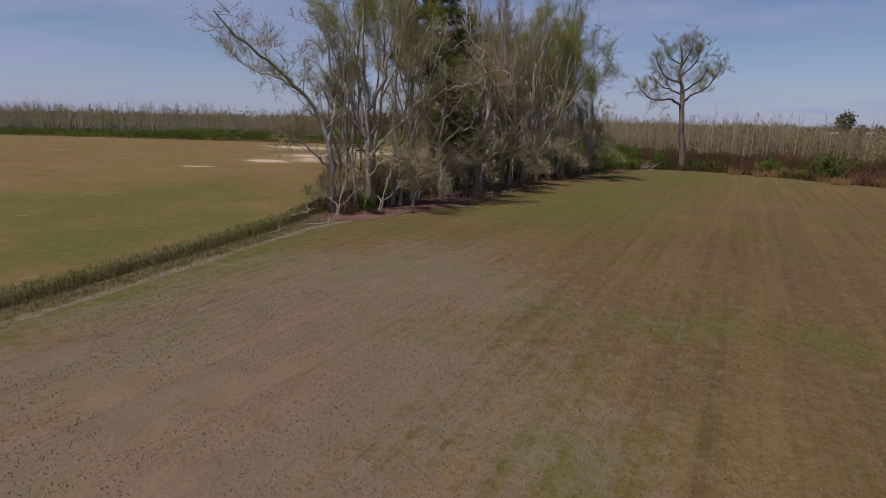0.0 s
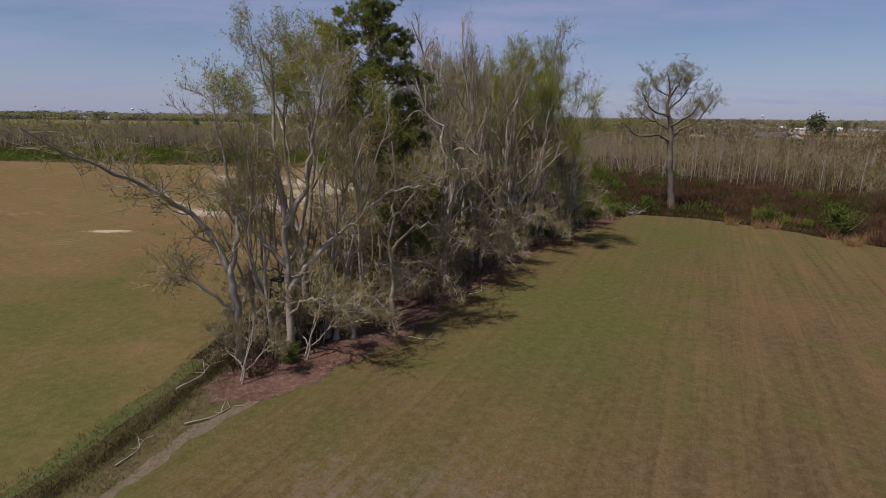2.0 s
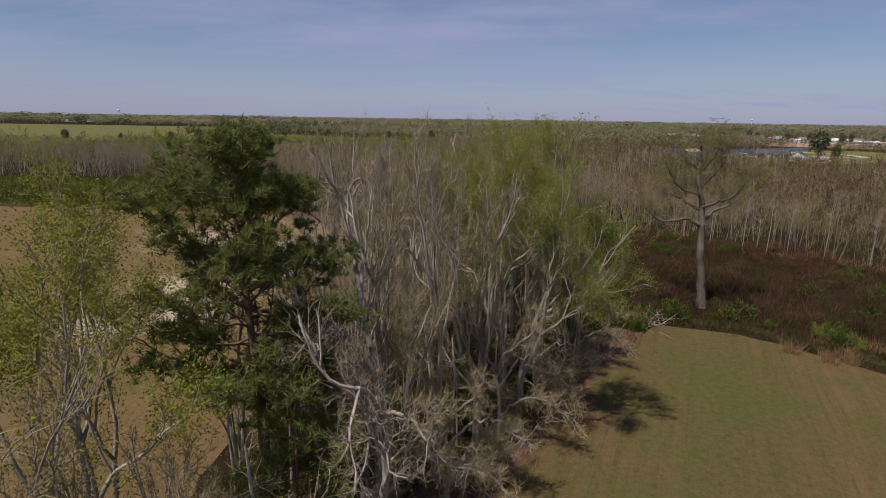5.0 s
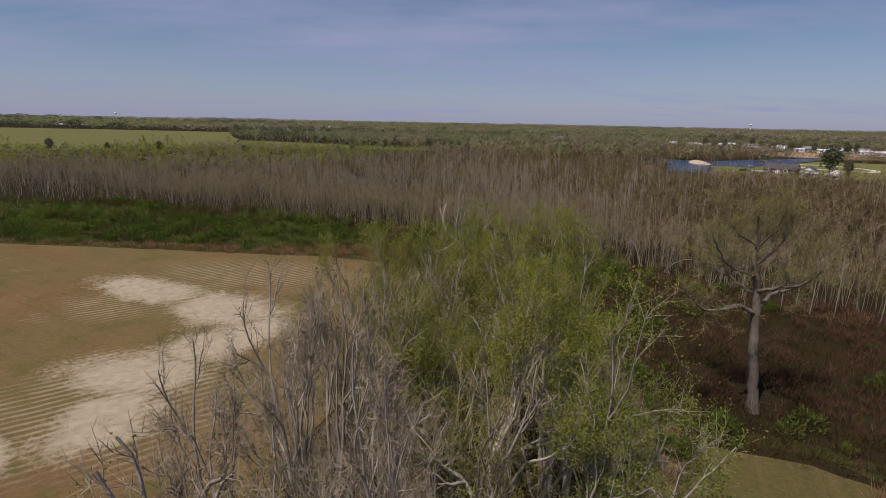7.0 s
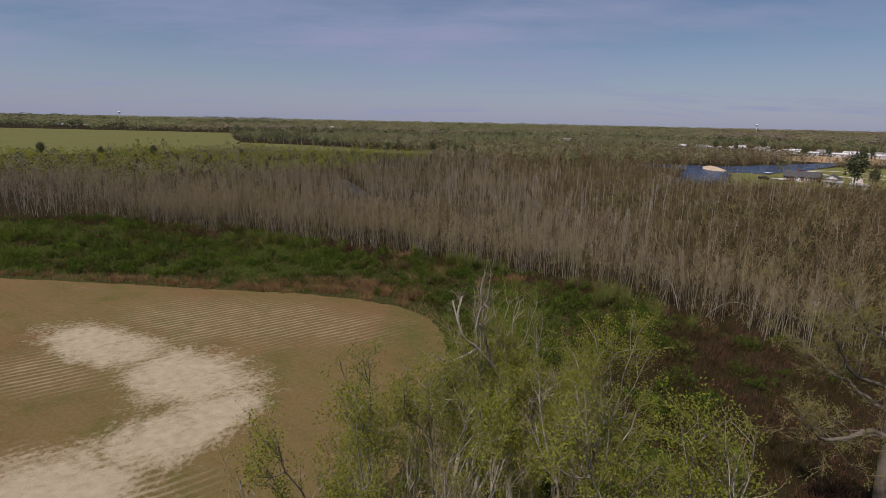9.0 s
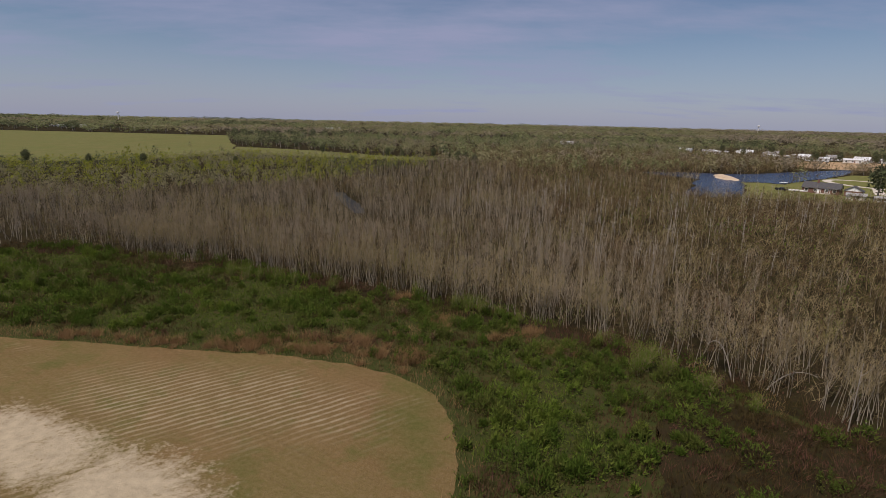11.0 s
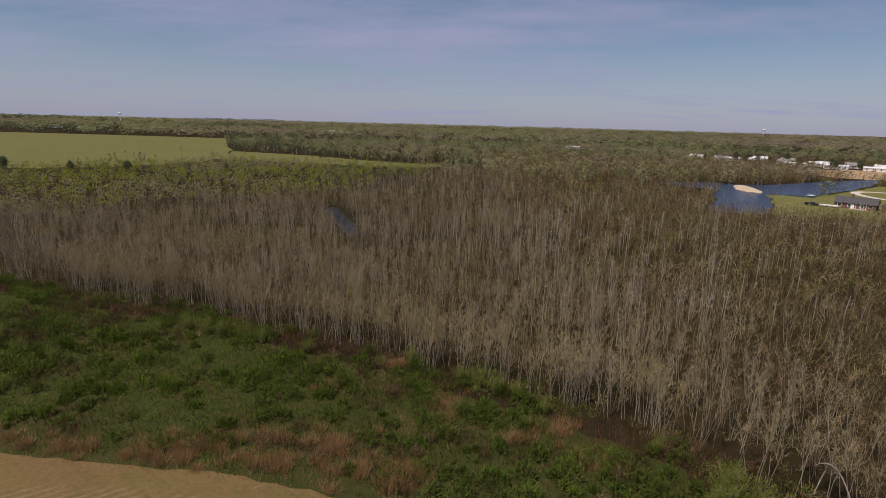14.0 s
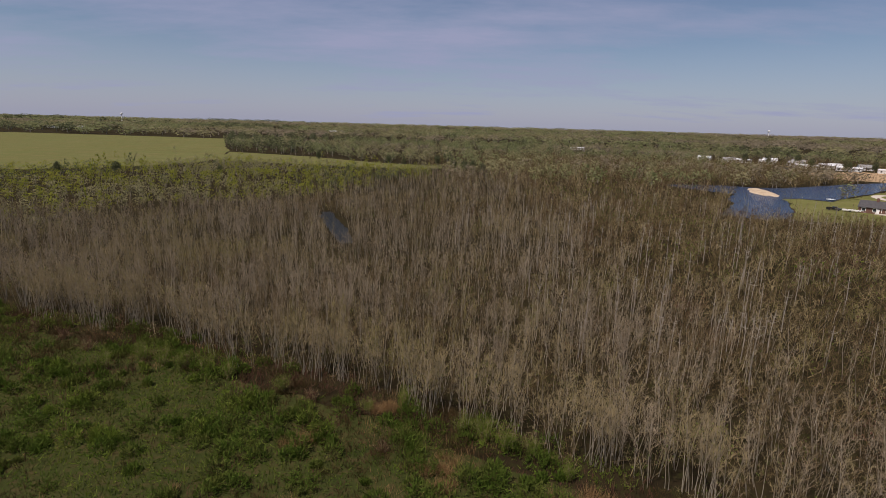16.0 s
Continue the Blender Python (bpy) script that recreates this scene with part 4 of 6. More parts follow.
limb = broken_limb(51, 4.2, "pale fallen branch lying in the ditch")
limb.matrix_basis = pose(-40.4, -46.0, 0.0, 0, -3, 63) @ Matrix.Diagonal((0.6, 0.6, 0.6, 1))
for x, y, z, turn, size in ((-38.8, -48.7, 0.02, 33, 0.5), (-40.0, -51.2, 0.0, 72, 0.42), (-27.0, -33.2, 0.04, 35, 0.5), (-24.2, -26.2, 0.04, 60, 0.4),
                            (-30.6, -40.2, 0.04, -20, 0.4), (-17.0, -16.0, 0.04, 30, 0.45)):
    b = copy_thing(limb, pose(x, y, z, 0, 0, turn))
    b.scale = (size, size, size)

pile_g, rng = Geo(), np.random.default_rng(52)
for i in range(46):
    a, ln = rng.uniform(0, 6.28), rng.uniform(0.8, 2.2)
    p = rng.normal(0, 0.75, 3) * [1.5, 0.8, 0] + [0, 0, abs(rng.normal(0, 0.3)) + 0.06]
    b = bent(rng, p, (math.cos(a), math.sin(a), rng.uniform(0.0, 0.35)), ln, 4, 0.12)
    tube(pile_g, b, rng.uniform(0.02, 0.05) * (1 - np.linspace(0, 0.7, 5)), 4)
pile = tagged(new("brush_pile"), "low pile of pale cut branches at the field's tip", "brush pile")
part("sticks", pile_g, M_SNAG, pile)
put(pile, -4.9, -1.5, 25)

# the lone oak at the field's corner
oak = crooked_tree("oak_tree", "tall lone oak with a long bare trunk and airy budding crown", 11, [
    (((0, 0, -0.1), (0, 0, 3.2), (-0.05, 0, 6.4), (0.1, 0, 9.6)), 0.46, 0.34),
    (((0.1, 0, 9.3), (0.25, 0.2, 11.6), (-0.2, 0, 13.8), (0.3, 0.2, 15.8), (0.1, 0, 17.6)), 0.34, 0.07),
    (((0, 0, 9.2), (-1.6, -0.6, 10.5), (-3.4, -1.2, 10.4), (-5.2, -1.6, 11.0), (-6.4, -1.8, 12.4)), 0.21, 0.05),
    (((0.1, 0, 9.6), (1.7, 0.3, 10.7), (3.2, 0.1, 11.0), (4.6, 0.2, 12.2), (5.6, 0.2, 13.8)), 0.2, 0.05),
    (((0.2, 0.1, 10.8), (-0.8, 1.8, 11.8), (-1.6, 3.6, 12.6), (-2.2, 4.8, 14)), 0.16, 0.04),
    (((0.2, 0.1, 11.2), (1.0, -1.8, 12.0), (1.6, -3.6, 12.8), (1.8, -4.8, 14.2)), 0.16, 0.04),
    (((0.1, 0.1, 12.4), (-1.8, 0.3, 13.4), (-2.8, 0.4, 15.0), (-3.2, 0.4, 16.6)), 0.15, 0.04),
    (((0.0, 0.0, 13.4), (1.6, 0.0, 14.6), (2.6, 0.2, 15.8), (3.0, 0.2, 17.2)), 0.14, 0.04),
    (((0.2, 0.1, 15), (-1.2, 0.8, 16.4), (-1.8, 1.0, 17.8)), 0.1, 0.03),
    (((0.2, 0.1, 15), (1.0, -1.0, 16.6), (1.4, -1.4, 17.9)), 0.1, 0.03),
], M_BARK_OAK, M_LEAF_OLIVE, 1.0, (1.0, 2.7), 0.085, 4, 0.35)
oak.matrix_basis = pose(2.6, 3.4, 0, 0, -8, 0) @ Matrix.Diagonal((1, 1, 0.97, 1))

# ---- shrubs ----


def belt(x, y):
    free = ~inside(x, y, ragged(LEFT_FIELD, 2.0, 0.5, 1)) & ~inside(x, y, RIGHT_FIELD) & ~inside(x, y, CLUMP)
    return free & (y < edge_y(x) + 3) & ((y > np.interp(x, [-500, -131, -24], [80, 64, 40])) | (x > -30)) & (ditch_gap(x, y) > 2.5)


def shrub(seed, height, width, leaf, label, count=700, size=0.16, stem=M_TWIG):
    rng = np.random.default_rng(seed)
    wood, green = Geo(), Geo()
    tips = []
    for i in range(16):
        az, el = rng.uniform(0, 6.28), radians(rng.uniform(48, 85))
        st = bent(rng, rng.normal(0, width * 0.1, 3) * [1, 1, 0] - [0, 0, 0.05], (math.cos(az) * math.cos(el), math.sin(az) * math.cos(el), math.sin(el)), height * rng.uniform(0.6, 1.05), 5, 0.12, 0.02)
        st[1:, :2] *= width / height
        tube(wood, st, 0.03 * (1 - np.linspace(0, 0.8, 6)), 3)
        k = rng.uniform(0.25, 1, 14)
        base = np.array([along_path(st, q)[0] for q in k])
        way = rng.normal(0, 0.8, (14, 3)) + [0, 0, 0.5]
        slivers(wood, base, way, height * 0.22, 0.02, rng)
        tips.append(base + unit(way) * (height * rng.uniform(0.03, 0.22, 14))[:, None])
    tips = np.concatenate(tips)
    leaves(green, tips[rng.integers(0, len(tips), count)] + rng.normal(0, height * 0.06, (count, 3)), size, rng)
    s = tagged(new("shrub"), label, "shrub")
    part("stem", wood, stem, s)
    part("foliage", green, leaf, s)
    return s


willow = shrub(61, 3.4, 2.6, M_SHRUB_LIGHT, "light green willowy shrub in the bramble belt", 1900, 0.115)
put(willow, 1.0, 51.5, 0, 1.3)
for x, y, turn, size in ((-0.8, 49.8, 50, 1.0), (3.0, 49.6, 110, 1.1), (2.2, 53.4, 200, 0.9), (-61.5, 88.2, 20, 1.0), (-58.5, 87.2, 90, 0.85), (-65, 89.4, 170, 0.9), (-55.0, 86.2, 230, 0.95), (-51.5, 84.8, 300, 0.8), (-68.5, 86.8, 45, 0.9),
                         (-20.2, 72.4, 15, 0.95), (-18.0, 70.6, 140, 1.0), (-22.4, 73.6, 260, 0.75), (-15.6, 69.8, 20, 0.7), (-44, 82.0, 60, 0.7), (-12.6, 66.2, 80, 0.7), (-28.8, 79.2, 100, 0.8), (6.0, 45.5, 12, 0.9), (9, 41, 80, 0.8),
                         (-90, 84, 40, 1.0), (-97, 82, 140, 1.1), (-103, 86, 260, 1.0), (-84, 80, 80, 0.8), (-110, 92, 10, 1.0), (-78, 78, 200, 0.7), (-33, 77.5, 30, 0.6), (-2.5, 58.5, 70, 0.7)):
    again(willow, x, y, turn, size)
holly = shrub(62, 2.3, 2.5, M_SHRUB_DARK, "dark evergreen bush at the field's edge", 1900, 0.15)
put(holly, 13.2, -13.0, 0, 1.45)
for x, y, turn, size in ((18.4, -17.4, 60, 1.2), (14.4, -11.6, 130, 0.8), (9.6, -6.6, 200, 0.95), (22.0, -20.5, 10, 1.3), (25.5, -27, 80, 1.2), (30, -34, 120, 1.3), (-20.6, -16.8, 200, 1.0),
                         (-18.0, -13.8, 250, 0.95), (-16.2, -12.0, 100, 0.7), (-29.4, -18.0, 0, 0.9), (-22, -8, 0, 1.0), (-25, -2, 40, 1.0), (-36.2, -43.2, 70, 0.5)):
    again(holly, x, y, turn, size)
bright = shrub(63, 1.7, 1.9, M_LEAF_GREEN, "small bright green bush at the field's edge", 1300, 0.13)
put(bright, 9.2, -5.0, 0, 1.0)
for x, y, turn, size in ((10.8, -7.6, 40, 0.8), (6.2, -2.6, 100, 0.6), (12.6, -9.2, 160, 0.7), (20.0, -23.0, 220, 0.8)):
    again(bright, x, y, turn, size)
dry = shrub(64, 2.0, 1.8, M_BRUSH_RED, "dry red-brown bush with bare upright stems", 700, 0.12)
put(dry, -0.4, 60.4, 0, 1.1)
for x, y, turn, size in ((-1.8, 58.6, 30, 0.9), (1.4, 58.4, 80, 1.0), (-8.0, 54.0, 140, 0.9), (-10.2, 50.6, 200, 0.8), (-26.0, 60.2, 260, 0.8), (-27.6, 57.8, 320, 0.7), (-40, 80, 10, 0.9), (-74, 92, 70, 1.1), (-80, 96, 120, 1.0), (-86, 99, 160, 1.1), (-48, 80, 220, 0.7),
                         (8.0, 47.0, 270, 0.9), (14.0, 37.0, 330, 0.9), (-30.5, 70.0, 60, 0.8), (-37.6, -44.6, 0, 0.7), (-27.4, -27.6, 0, 0.7), (-15.4, -11.4, 0, 0.7), (-20.4, -18.6, 30, 0.6)):
    again(dry, x, y, turn, size)


mound = shrub(65, 1.25, 2.3, M_SHRUB_DARK, "rounded mound of dark green brambles", 1000, 0.115, M_BRUSH)
put(mound, -70, 70, 0, 1.1)
rng = np.random.default_rng(66)
count = 0
while count < 70:
    x, y = rng.uniform(-112, 22), rng.uniform(20, 104)
    if belt(np.array([x]), np.array([y - 1.8]))[0] and y < edge_y(x) - 4 and wobble(x, y, 9, 1) > -0.5:
        again(mound, x, y, rng.uniform(0, 360), rng.uniform(0.7, 1.35), rng.uniform(0.7, 1.4))
        count += 1


def tussock(seed):
    rng = np.random.default_rng(seed)
    g = Geo()
    n = 150
    at = rng.normal(0, 0.33, (n, 3)) * [1, 1, 0]
    slivers(g, at, rng.normal(0, 0.3, (n, 3)) + at * 0.7 + [0, 0, 1], rng.uniform(0.5, 1.35, n), 0.035, rng)
    t = tagged(new("grass_tussock"), "tussock of tall dry tan grass", "grass", "dry grass along the field edge")
    part("tuft", g, M_STRAW, t)
    return t


tuft = tussock(71)
put(tuft, -17.0, 60.4, 0, 1.25)
rng = np.random.default_rng(72)
spots = [(-16.2, 60.9), (-17.9, 60.2), (-15.4, 60.4), (-18.6, 60.8), (-16.9, 61.3)]
for cx, cy, n, rx, ry in ((-52, 57.6, 26, 5, 1.4), (-42, 56.6, 22, 4.5, 1.8), (-61, 58.4, 14, 6, 0.9), (-34, 55, 14, 3.5, 1.8), (-29, 52.4, 12, 2, 2.0), (-76, 60.4, 12, 7, 0.8), (-25, 67.4, 10, 1.6, 2.0), (-24.6, 64, 6, 1.0, 1.2), (-31, 78, 9, 2.2, 0.8),
                          (-38, 72, 6, 2, 1), (-48, 60.2, 26, 6, 2.4), (-37, 58.6, 22, 4, 2.4), (-28, 55.5, 16, 3, 2.4), (-12, 62.5, 12, 3, 1.6), (-8, 57, 10, 2.5, 1.6), (14, -17, 10, 3, 2.4), (-7, -0.6, 8, 2.5, 0.8), (9, -8.6, 8, 4, 1.5), (-95, 62.5, 8, 8, 0.8)):
    spots += [(cx + rng.normal(0, rx * 0.6), cy + rng.normal(0, ry * 0.6)) for _ in range(n)]
for x, y in spots:
    again(tuft, x, y, rng.uniform(0, 360), rng.uniform(0.7, 1.25))


def scatter(x0, x1, y0, y1, step, rng):
    x, y = np.meshgrid(np.arange(x0, x1, step), np.arange(y0, y1, step))
    return (x + rng.uniform(-0.5, 0.5, x.shape) * step).ravel(), (y + rng.uniform(-0.5, 0.5, y.shape) * step).ravel()


brush, rng = Geo(), np.random.default_rng(81)
for x0, x1, y0, y1, step, grow_by in ((-115, 45, -45, 115, 0.72, 1.2), (-260, -115, 60, 135, 1.3, 2.0), (45, 120, -120, 10, 1.4, 2.2)):
    x, y = scatter(x0, x1, y0, y1, step, rng)
    keep = belt(x, y)
    x, y = x[keep], y[keep]
    tone = wobble(x, y, 9, 1) + 0.7 * wobble(x, y, 3.1, 2) + rng.normal(0, 0.25, len(x))
    tone = tone - 1.1 * np.clip((x + 14) / 10, 0, 1) * np.clip((48 - y) / 10, 0, 1) + 0.2 * (x < -45)
    red = wobble(x, y, 6.5, 5) + 0.6 * wobble(x, y, 2.5, 6)
    h = np.clip(0.62 + 0.5 * wobble(x, y, 4.2, 3) + 0.4 * wobble(x, y, 1.5, 4), 0.15, 1.8) * rng.uniform(0.6, 1.2, len(x))
    gap = edge_y(x) - y
    kind = np.where(tone > 0.06, 0, np.where(red > 0.45, 2, np.where((red < -0.75) & (x < -12), 4, 1)))
    kind = np.where((tone > 0.95) | ((tone > 0.2) & (rng.uniform(size=len(x)) < 0.13)), 3, kind)
    kind = np.where((gap < 5.5) & (tone < 0.6), np.where(red > 0.25, 2, np.where(red < -0.45, 4, 1)), kind)
    deep = 3.0 + 2.2 * wobble(x, y, 8, 12)
    rim = ~(belt(x, y - deep) & belt(x - 1.8, y)) & (rng.uniform(size=len(x)) < 0.75) & (x < -18)
    kind = np.where(rim, 4, kind)
    bare = (wobble(x, y, 7, 9) + 0.5 * wobble(x, y, 2.2, 10)) > 1.4
    for k in range(5):
        s = (kind == k) & ~bare
        n = s.sum()
        if not n:
            continue
        base = np.stack([x[s], y[s], 0 * x[s]], -1)
        for i in range(5 if k in (0, 3) else 8):
            up = h[s] * rng.uniform(0.15, 1.0, n) * (0.75 if k == 4 else 1)
            at = base + np.stack([rng.normal(0, 0.28, n) * grow_by, rng.normal(0, 0.28, n) * grow_by, up], -1)
            if k in (0, 3):
                leaves(brush, at, 0.15 * grow_by, rng, k, 0.1)
                slivers(brush, at - [0, 0, 0.1], rng.normal(0, 0.45, (n, 3)) + [0, 0, 0.8], rng.uniform(0.3, 0.8, n) * grow_by, 0.065 * grow_by, rng, k)
            else:
                slivers(brush, base + rng.normal(0, 0.55 if k == 4 else 0.2, (n, 3)) * [1, 1, 0], rng.normal(0, 0.35, (n, 3)) + [0, 0, 1], up * 1.5 + 0.2, (0.04 if k == 4 else 0.05) * grow_by, rng, k)
solo("bramble_belt", brush, [M_SHRUB_DARK, M_BRUSH, M_BRUSH_RED, M_SHRUB_LIGHT, M_STRAW], "dense green brambles mixed with dry brown brush between field and woods", "brambles", "stuff")

# leafy humps of bramble and willow growth, crowded and of all sizes
humps, rng = Geo(), np.random.default_rng(84)
n = 5200
x, y = rng.uniform(-125, 36, n), rng.uniform(-22, 112, n)
s = belt(x, y) & belt(x, y - np.where(x < -18, 3.4, 1.2)) & belt(x - 1.0, y) & (wobble(x, y, 5, 8) + 0.6 * wobble(x, y, 13, 3) > -0.55)
x, y = x[s], y[s]
n = len(x)
lush = wobble(x, y, 10, 1) + 0.5 * wobble(x, y, 3.5, 2) + rng.normal(0, 0.3, n) + 0.32 - 1.3 * np.clip((x + 6) / 12, 0, 1) * np.clip((44 - y) / 12, 0, 1) - 0.5 * np.clip((8 - edge_y(x) + y) / 6, 0, 1)
kind = np.where(lush > 0.95, 1, np.where(lush > -0.15, 0, np.where(lush > -0.8, 2, 3)))
wide = rng.uniform(0.5, 1.6, n) * (1 + 0.4 * wobble(x, y, 6, 6))
high = wide * rng.uniform(0.8, 1.5, n) * np.where(kind == 1, 1.35, 1.0) * (1 + 0.3 * wobble(x, y, 7, 7))
for k in range(4):
    t = np.where(kind == k)[0]
    per = (190, 170, 80, 80)[k]
    i = np.repeat(t, per)
    ball = unit(rng.normal(size=(len(i), 3)))
    ball[:, 2] = np.abs(ball[:, 2])
    lump = 1 + 0.22 * np.sin(5 * ball[:, 0] + i) * np.cos(4 * ball[:, 1] + 2 * i)
    at = np.stack([x[i], y[i], 0 * x[i]], -1) + ball * np.stack([wide[i], wide[i], high[i]], -1) * (lump * rng.uniform(0.72, 1.05, len(i)))[:, None]
    if k in (0, 1):
        slivers(humps, at - ball * 0.12, ball * 0.55 + rng.normal(0, 0.45, at.shape) + [0, 0, 0.55], rng.uniform(0.28, 0.6, len(i)), 0.13, rng, k)
    else:
        slivers(humps, at - [0, 0, 0.25], ball * 0.7 + rng.normal(0, 0.35, at.shape) + [0, 0, 0.6], rng.uniform(0.35, 0.8, len(i)), 0.06, rng, k)
    j = np.repeat(t, 7)
    slivers(humps, np.stack([x[j], y[j], 0 * x[j]], -1) + rng.normal(0, 0.3, (len(j), 3)) * [1, 1, 0], rng.normal(0, 0.3, (len(j), 3)) + [0, 0, 1], high[j] * rng.uniform(0.9, 1.5, len(j)), 0.035, rng, 2)
solo("bramble_humps", humps, [M_SHRUB_DARK, M_SHRUB_LIGHT, M_BRUSH, M_BRUSH_RED], "crowded leafy humps of bramble and briar in dark and light green", "brambles", "stuff")

# undergrowth and hanging brush in the tree belt
under, rng = Geo(), np.random.default_rng(82)
x, y = scatter(-41, -8, -47, 8, 0.5, rng)
s = inside(x, y, CLUMP) & inside(x + 1.1, y - 0.6, CLUMP)
x, y = x[s], y[s]
n = len(x)
for i in range(5):
    base = np.stack([x + rng.normal(0, 0.3, n), y + rng.normal(0, 0.3, n), 0 * x], -1)
    slivers(under, base, rng.normal(0, 0.35, (n, 3)) + [0, 0, 1], rng.uniform(0.3, 2.2, n), 0.035, rng, 0)
    t = rng.uniform(size=n) < 0.35
    leaves(under, base[t] + rng.uniform(0.1, 1.3, t.sum())[:, None] * [0, 0, 1], 0.16, rng, 1)
solo("undergrowth", under, [M_BRUSH, M_SHRUB_DARK], "thicket of bare brown stems and briars under the trees", "undergrowth", "stuff")

# short growth on the nearest part of the grassy field and along the ditch
turf, rng = Geo(), np.random.default_rng(83)
for x0, x1, y0, y1, step in ((-46, -14, -73, -60, 0.085), (-46, -4, -60, -46, 0.14)):
    x, y = scatter(x0, x1, y0, y1, step, rng)
    row = 0.5 + 0.5 * np.sin((x * math.cos(radians(27)) - y * math.sin(radians(27))) * 2 * math.pi / 0.55)
    s = inside(x, y, RIGHT_FIELD) & (rng.uniform(size=len(x)) < 0.25 + 0.5 * row) & (wobble(x, y, 5, 3) + wobble(x, y, 1.4, 4) > -0.9)
    x, y = x[s], y[s]
    pale = (np.hypot((x + 34) / 11, (y + 62) / 12) + 0.35 * wobble(x, y, 3, 7) < 1) & (rng.uniform(size=len(x)) < 0.6)
    for k, sel in ((0, ~pale), (1, pale)):
        n = sel.sum()
        base = np.stack([x[sel], y[sel], 0 * x[sel] + 0.02], -1)
        for i in range(2):
            slivers(turf, base + rng.normal(0, 0.04, (n, 3)) * [1, 1, 0], rng.normal(0, 0.7, (n, 3)) + [0, 0, 0.9], rng.uniform(0.03, 0.075, n), 0.026, rng, k)
solo("field_growth", turf, [M_GRASS, M_STUBBLE], "short sparse grass and pale stubble on the field", "grass", "stuff")
bank = Geo()
x, y = scatter(-56, -36, -92, -40, 0.15, rng)
gap = ditch_gap(x, y)
s = (gap < 1.9) & (rng.uniform(size=len(x)) < 1.15 - 0.4 * gap)
x, y, gap = x[s], y[s], gap[s]
n = len(x)
base = np.stack([x, y, ground_z(x, y)], -1)
kind = np.where(gap < 0.45, np.where(rng.uniform(size=n) < 0.55, 3, 0), np.where(rng.uniform(size=n) < 0.75, 0, np.where(rng.uniform(size=n) < 0.5, 1, 2)))
for k in (0, 1, 2, 3):
    t = kind == k
    for i in range(7):
        slivers(bank, base[t] + rng.normal(0, 0.06, (t.sum(), 3)) * [1, 1, 0], rng.normal(0, 0.5, (t.sum(), 3)) + [0, 0, 1], rng.uniform(0.05, 0.24, t.sum()) * (1.9 if k == 3 else 1), 0.024, rng, k)
solo("ditch_growth", bank, [M_GRASS, M_SHRUB_LIGHT, M_STUBBLE, M_BRUSH_OLIVE], "dry brown weeds and rough grass lining the ditch", "weeds", "stuff")


# ---- the bare wood ----
def sapling(seed, height, stems, limbs, twigs, sides, leafy, wide=1.0, split=False):
    """Slim straight young trees with narrow brushy crowns, as wood and twig triangles: kinds 0 bark, 1 twig, 2 leaf, 8 limb."""
    rng = np.random.default_rng(seed)
    g = Geo()
    for s in range(stems):
        d = rng.normal(0, 0.05 + 0.025 * stems, 3) * [1, 1, 0] + [0, 0, 1]
        h = height * (rng.uniform(0.72, 1.08))
        st = bent(rng, rng.normal(0, 0.18 + 0.1 * stems, 3) * [1, 1, 0] - [0, 0, 0.1], d, h, 6, 0.04, 0.025)
        rad = (0.05 if split else 0.04) * wide * rng.uniform(0.7, 1.3) * (1 - np.linspace(0, 0.85, 7))
        tube(g, st, rad, sides, 3 + s if split else 0)
        first = rng.uniform(0.34, 0.5)
        for i in range(limbs):
            t = first + (0.99 - first) * (i + rng.uniform(0, 1)) / limbs
            p, _ = along_path(st, t)
            az, el = rng.uniform(0, 6.28), radians(rng.uniform(44, 76))
            d2 = np.array([math.cos(az) * math.cos(el), math.sin(az) * math.cos(el), math.sin(el)])
            ln = h * 0.3 * (1.2 - 0.85 * t) * rng.uniform(0.6, 1.25)
            slivers(g, [p], [d2], ln, 0.034 * wide, rng, 8)
            base = p + d2 * ln * rng.uniform(0.2, 1, twigs)[:, None]
            way = d2 * 0.6 + rng.normal(0, 0.46, (twigs, 3)) + [0, 0, 0.32]
            slivers(g, base, way, h * 0.085 * rng.uniform(0.5, 1.3, twigs), 0.033 * wide, rng, 1)
            if leafy:
                leaves(g, base + unit(way) * h * 0.05 + rng.normal(0, 0.15, (twigs, 3)), 0.11 * wide, rng, 2)
    return g


def bush(seed, height, width, stems, twigs, count, size):
    """A low bush of bare stems with small leaves: kinds 1 twig, 2 leaf."""
    rng = np.random.default_rng(seed)
    g, tips = Geo(), []
    for i in range(stems):
        az, el = rng.uniform(0, 6.28), radians(rng.uniform(40, 86))
        d = np.array([math.cos(az) * math.cos(el), math.sin(az) * math.cos(el), math.sin(el)])
        ln = height * rng.uniform(0.6, 1.1)
        at = rng.normal(0, width * 0.3, 3) * [1, 1, 0]
        slivers(g, [at], [d], ln, 0.045, rng, 1)
        base = at + d * ln * rng.uniform(0.25, 1, twigs)[:, None]
        way = d * 0.4 + rng.normal(0, 0.6, (twigs, 3)) + [0, 0, 0.3]
        slivers(g, base, way, height * rng.uniform(0.15, 0.36, twigs), 0.032, rng, 1)
        tips.append(base + unit(way) * height * 0.15)
    tips = np.concatenate(tips)
    leaves(g, tips[rng.integers(0, len(tips), count)] + rng.normal(0, height * 0.1, (count, 3)), size, rng, 2)
    return g


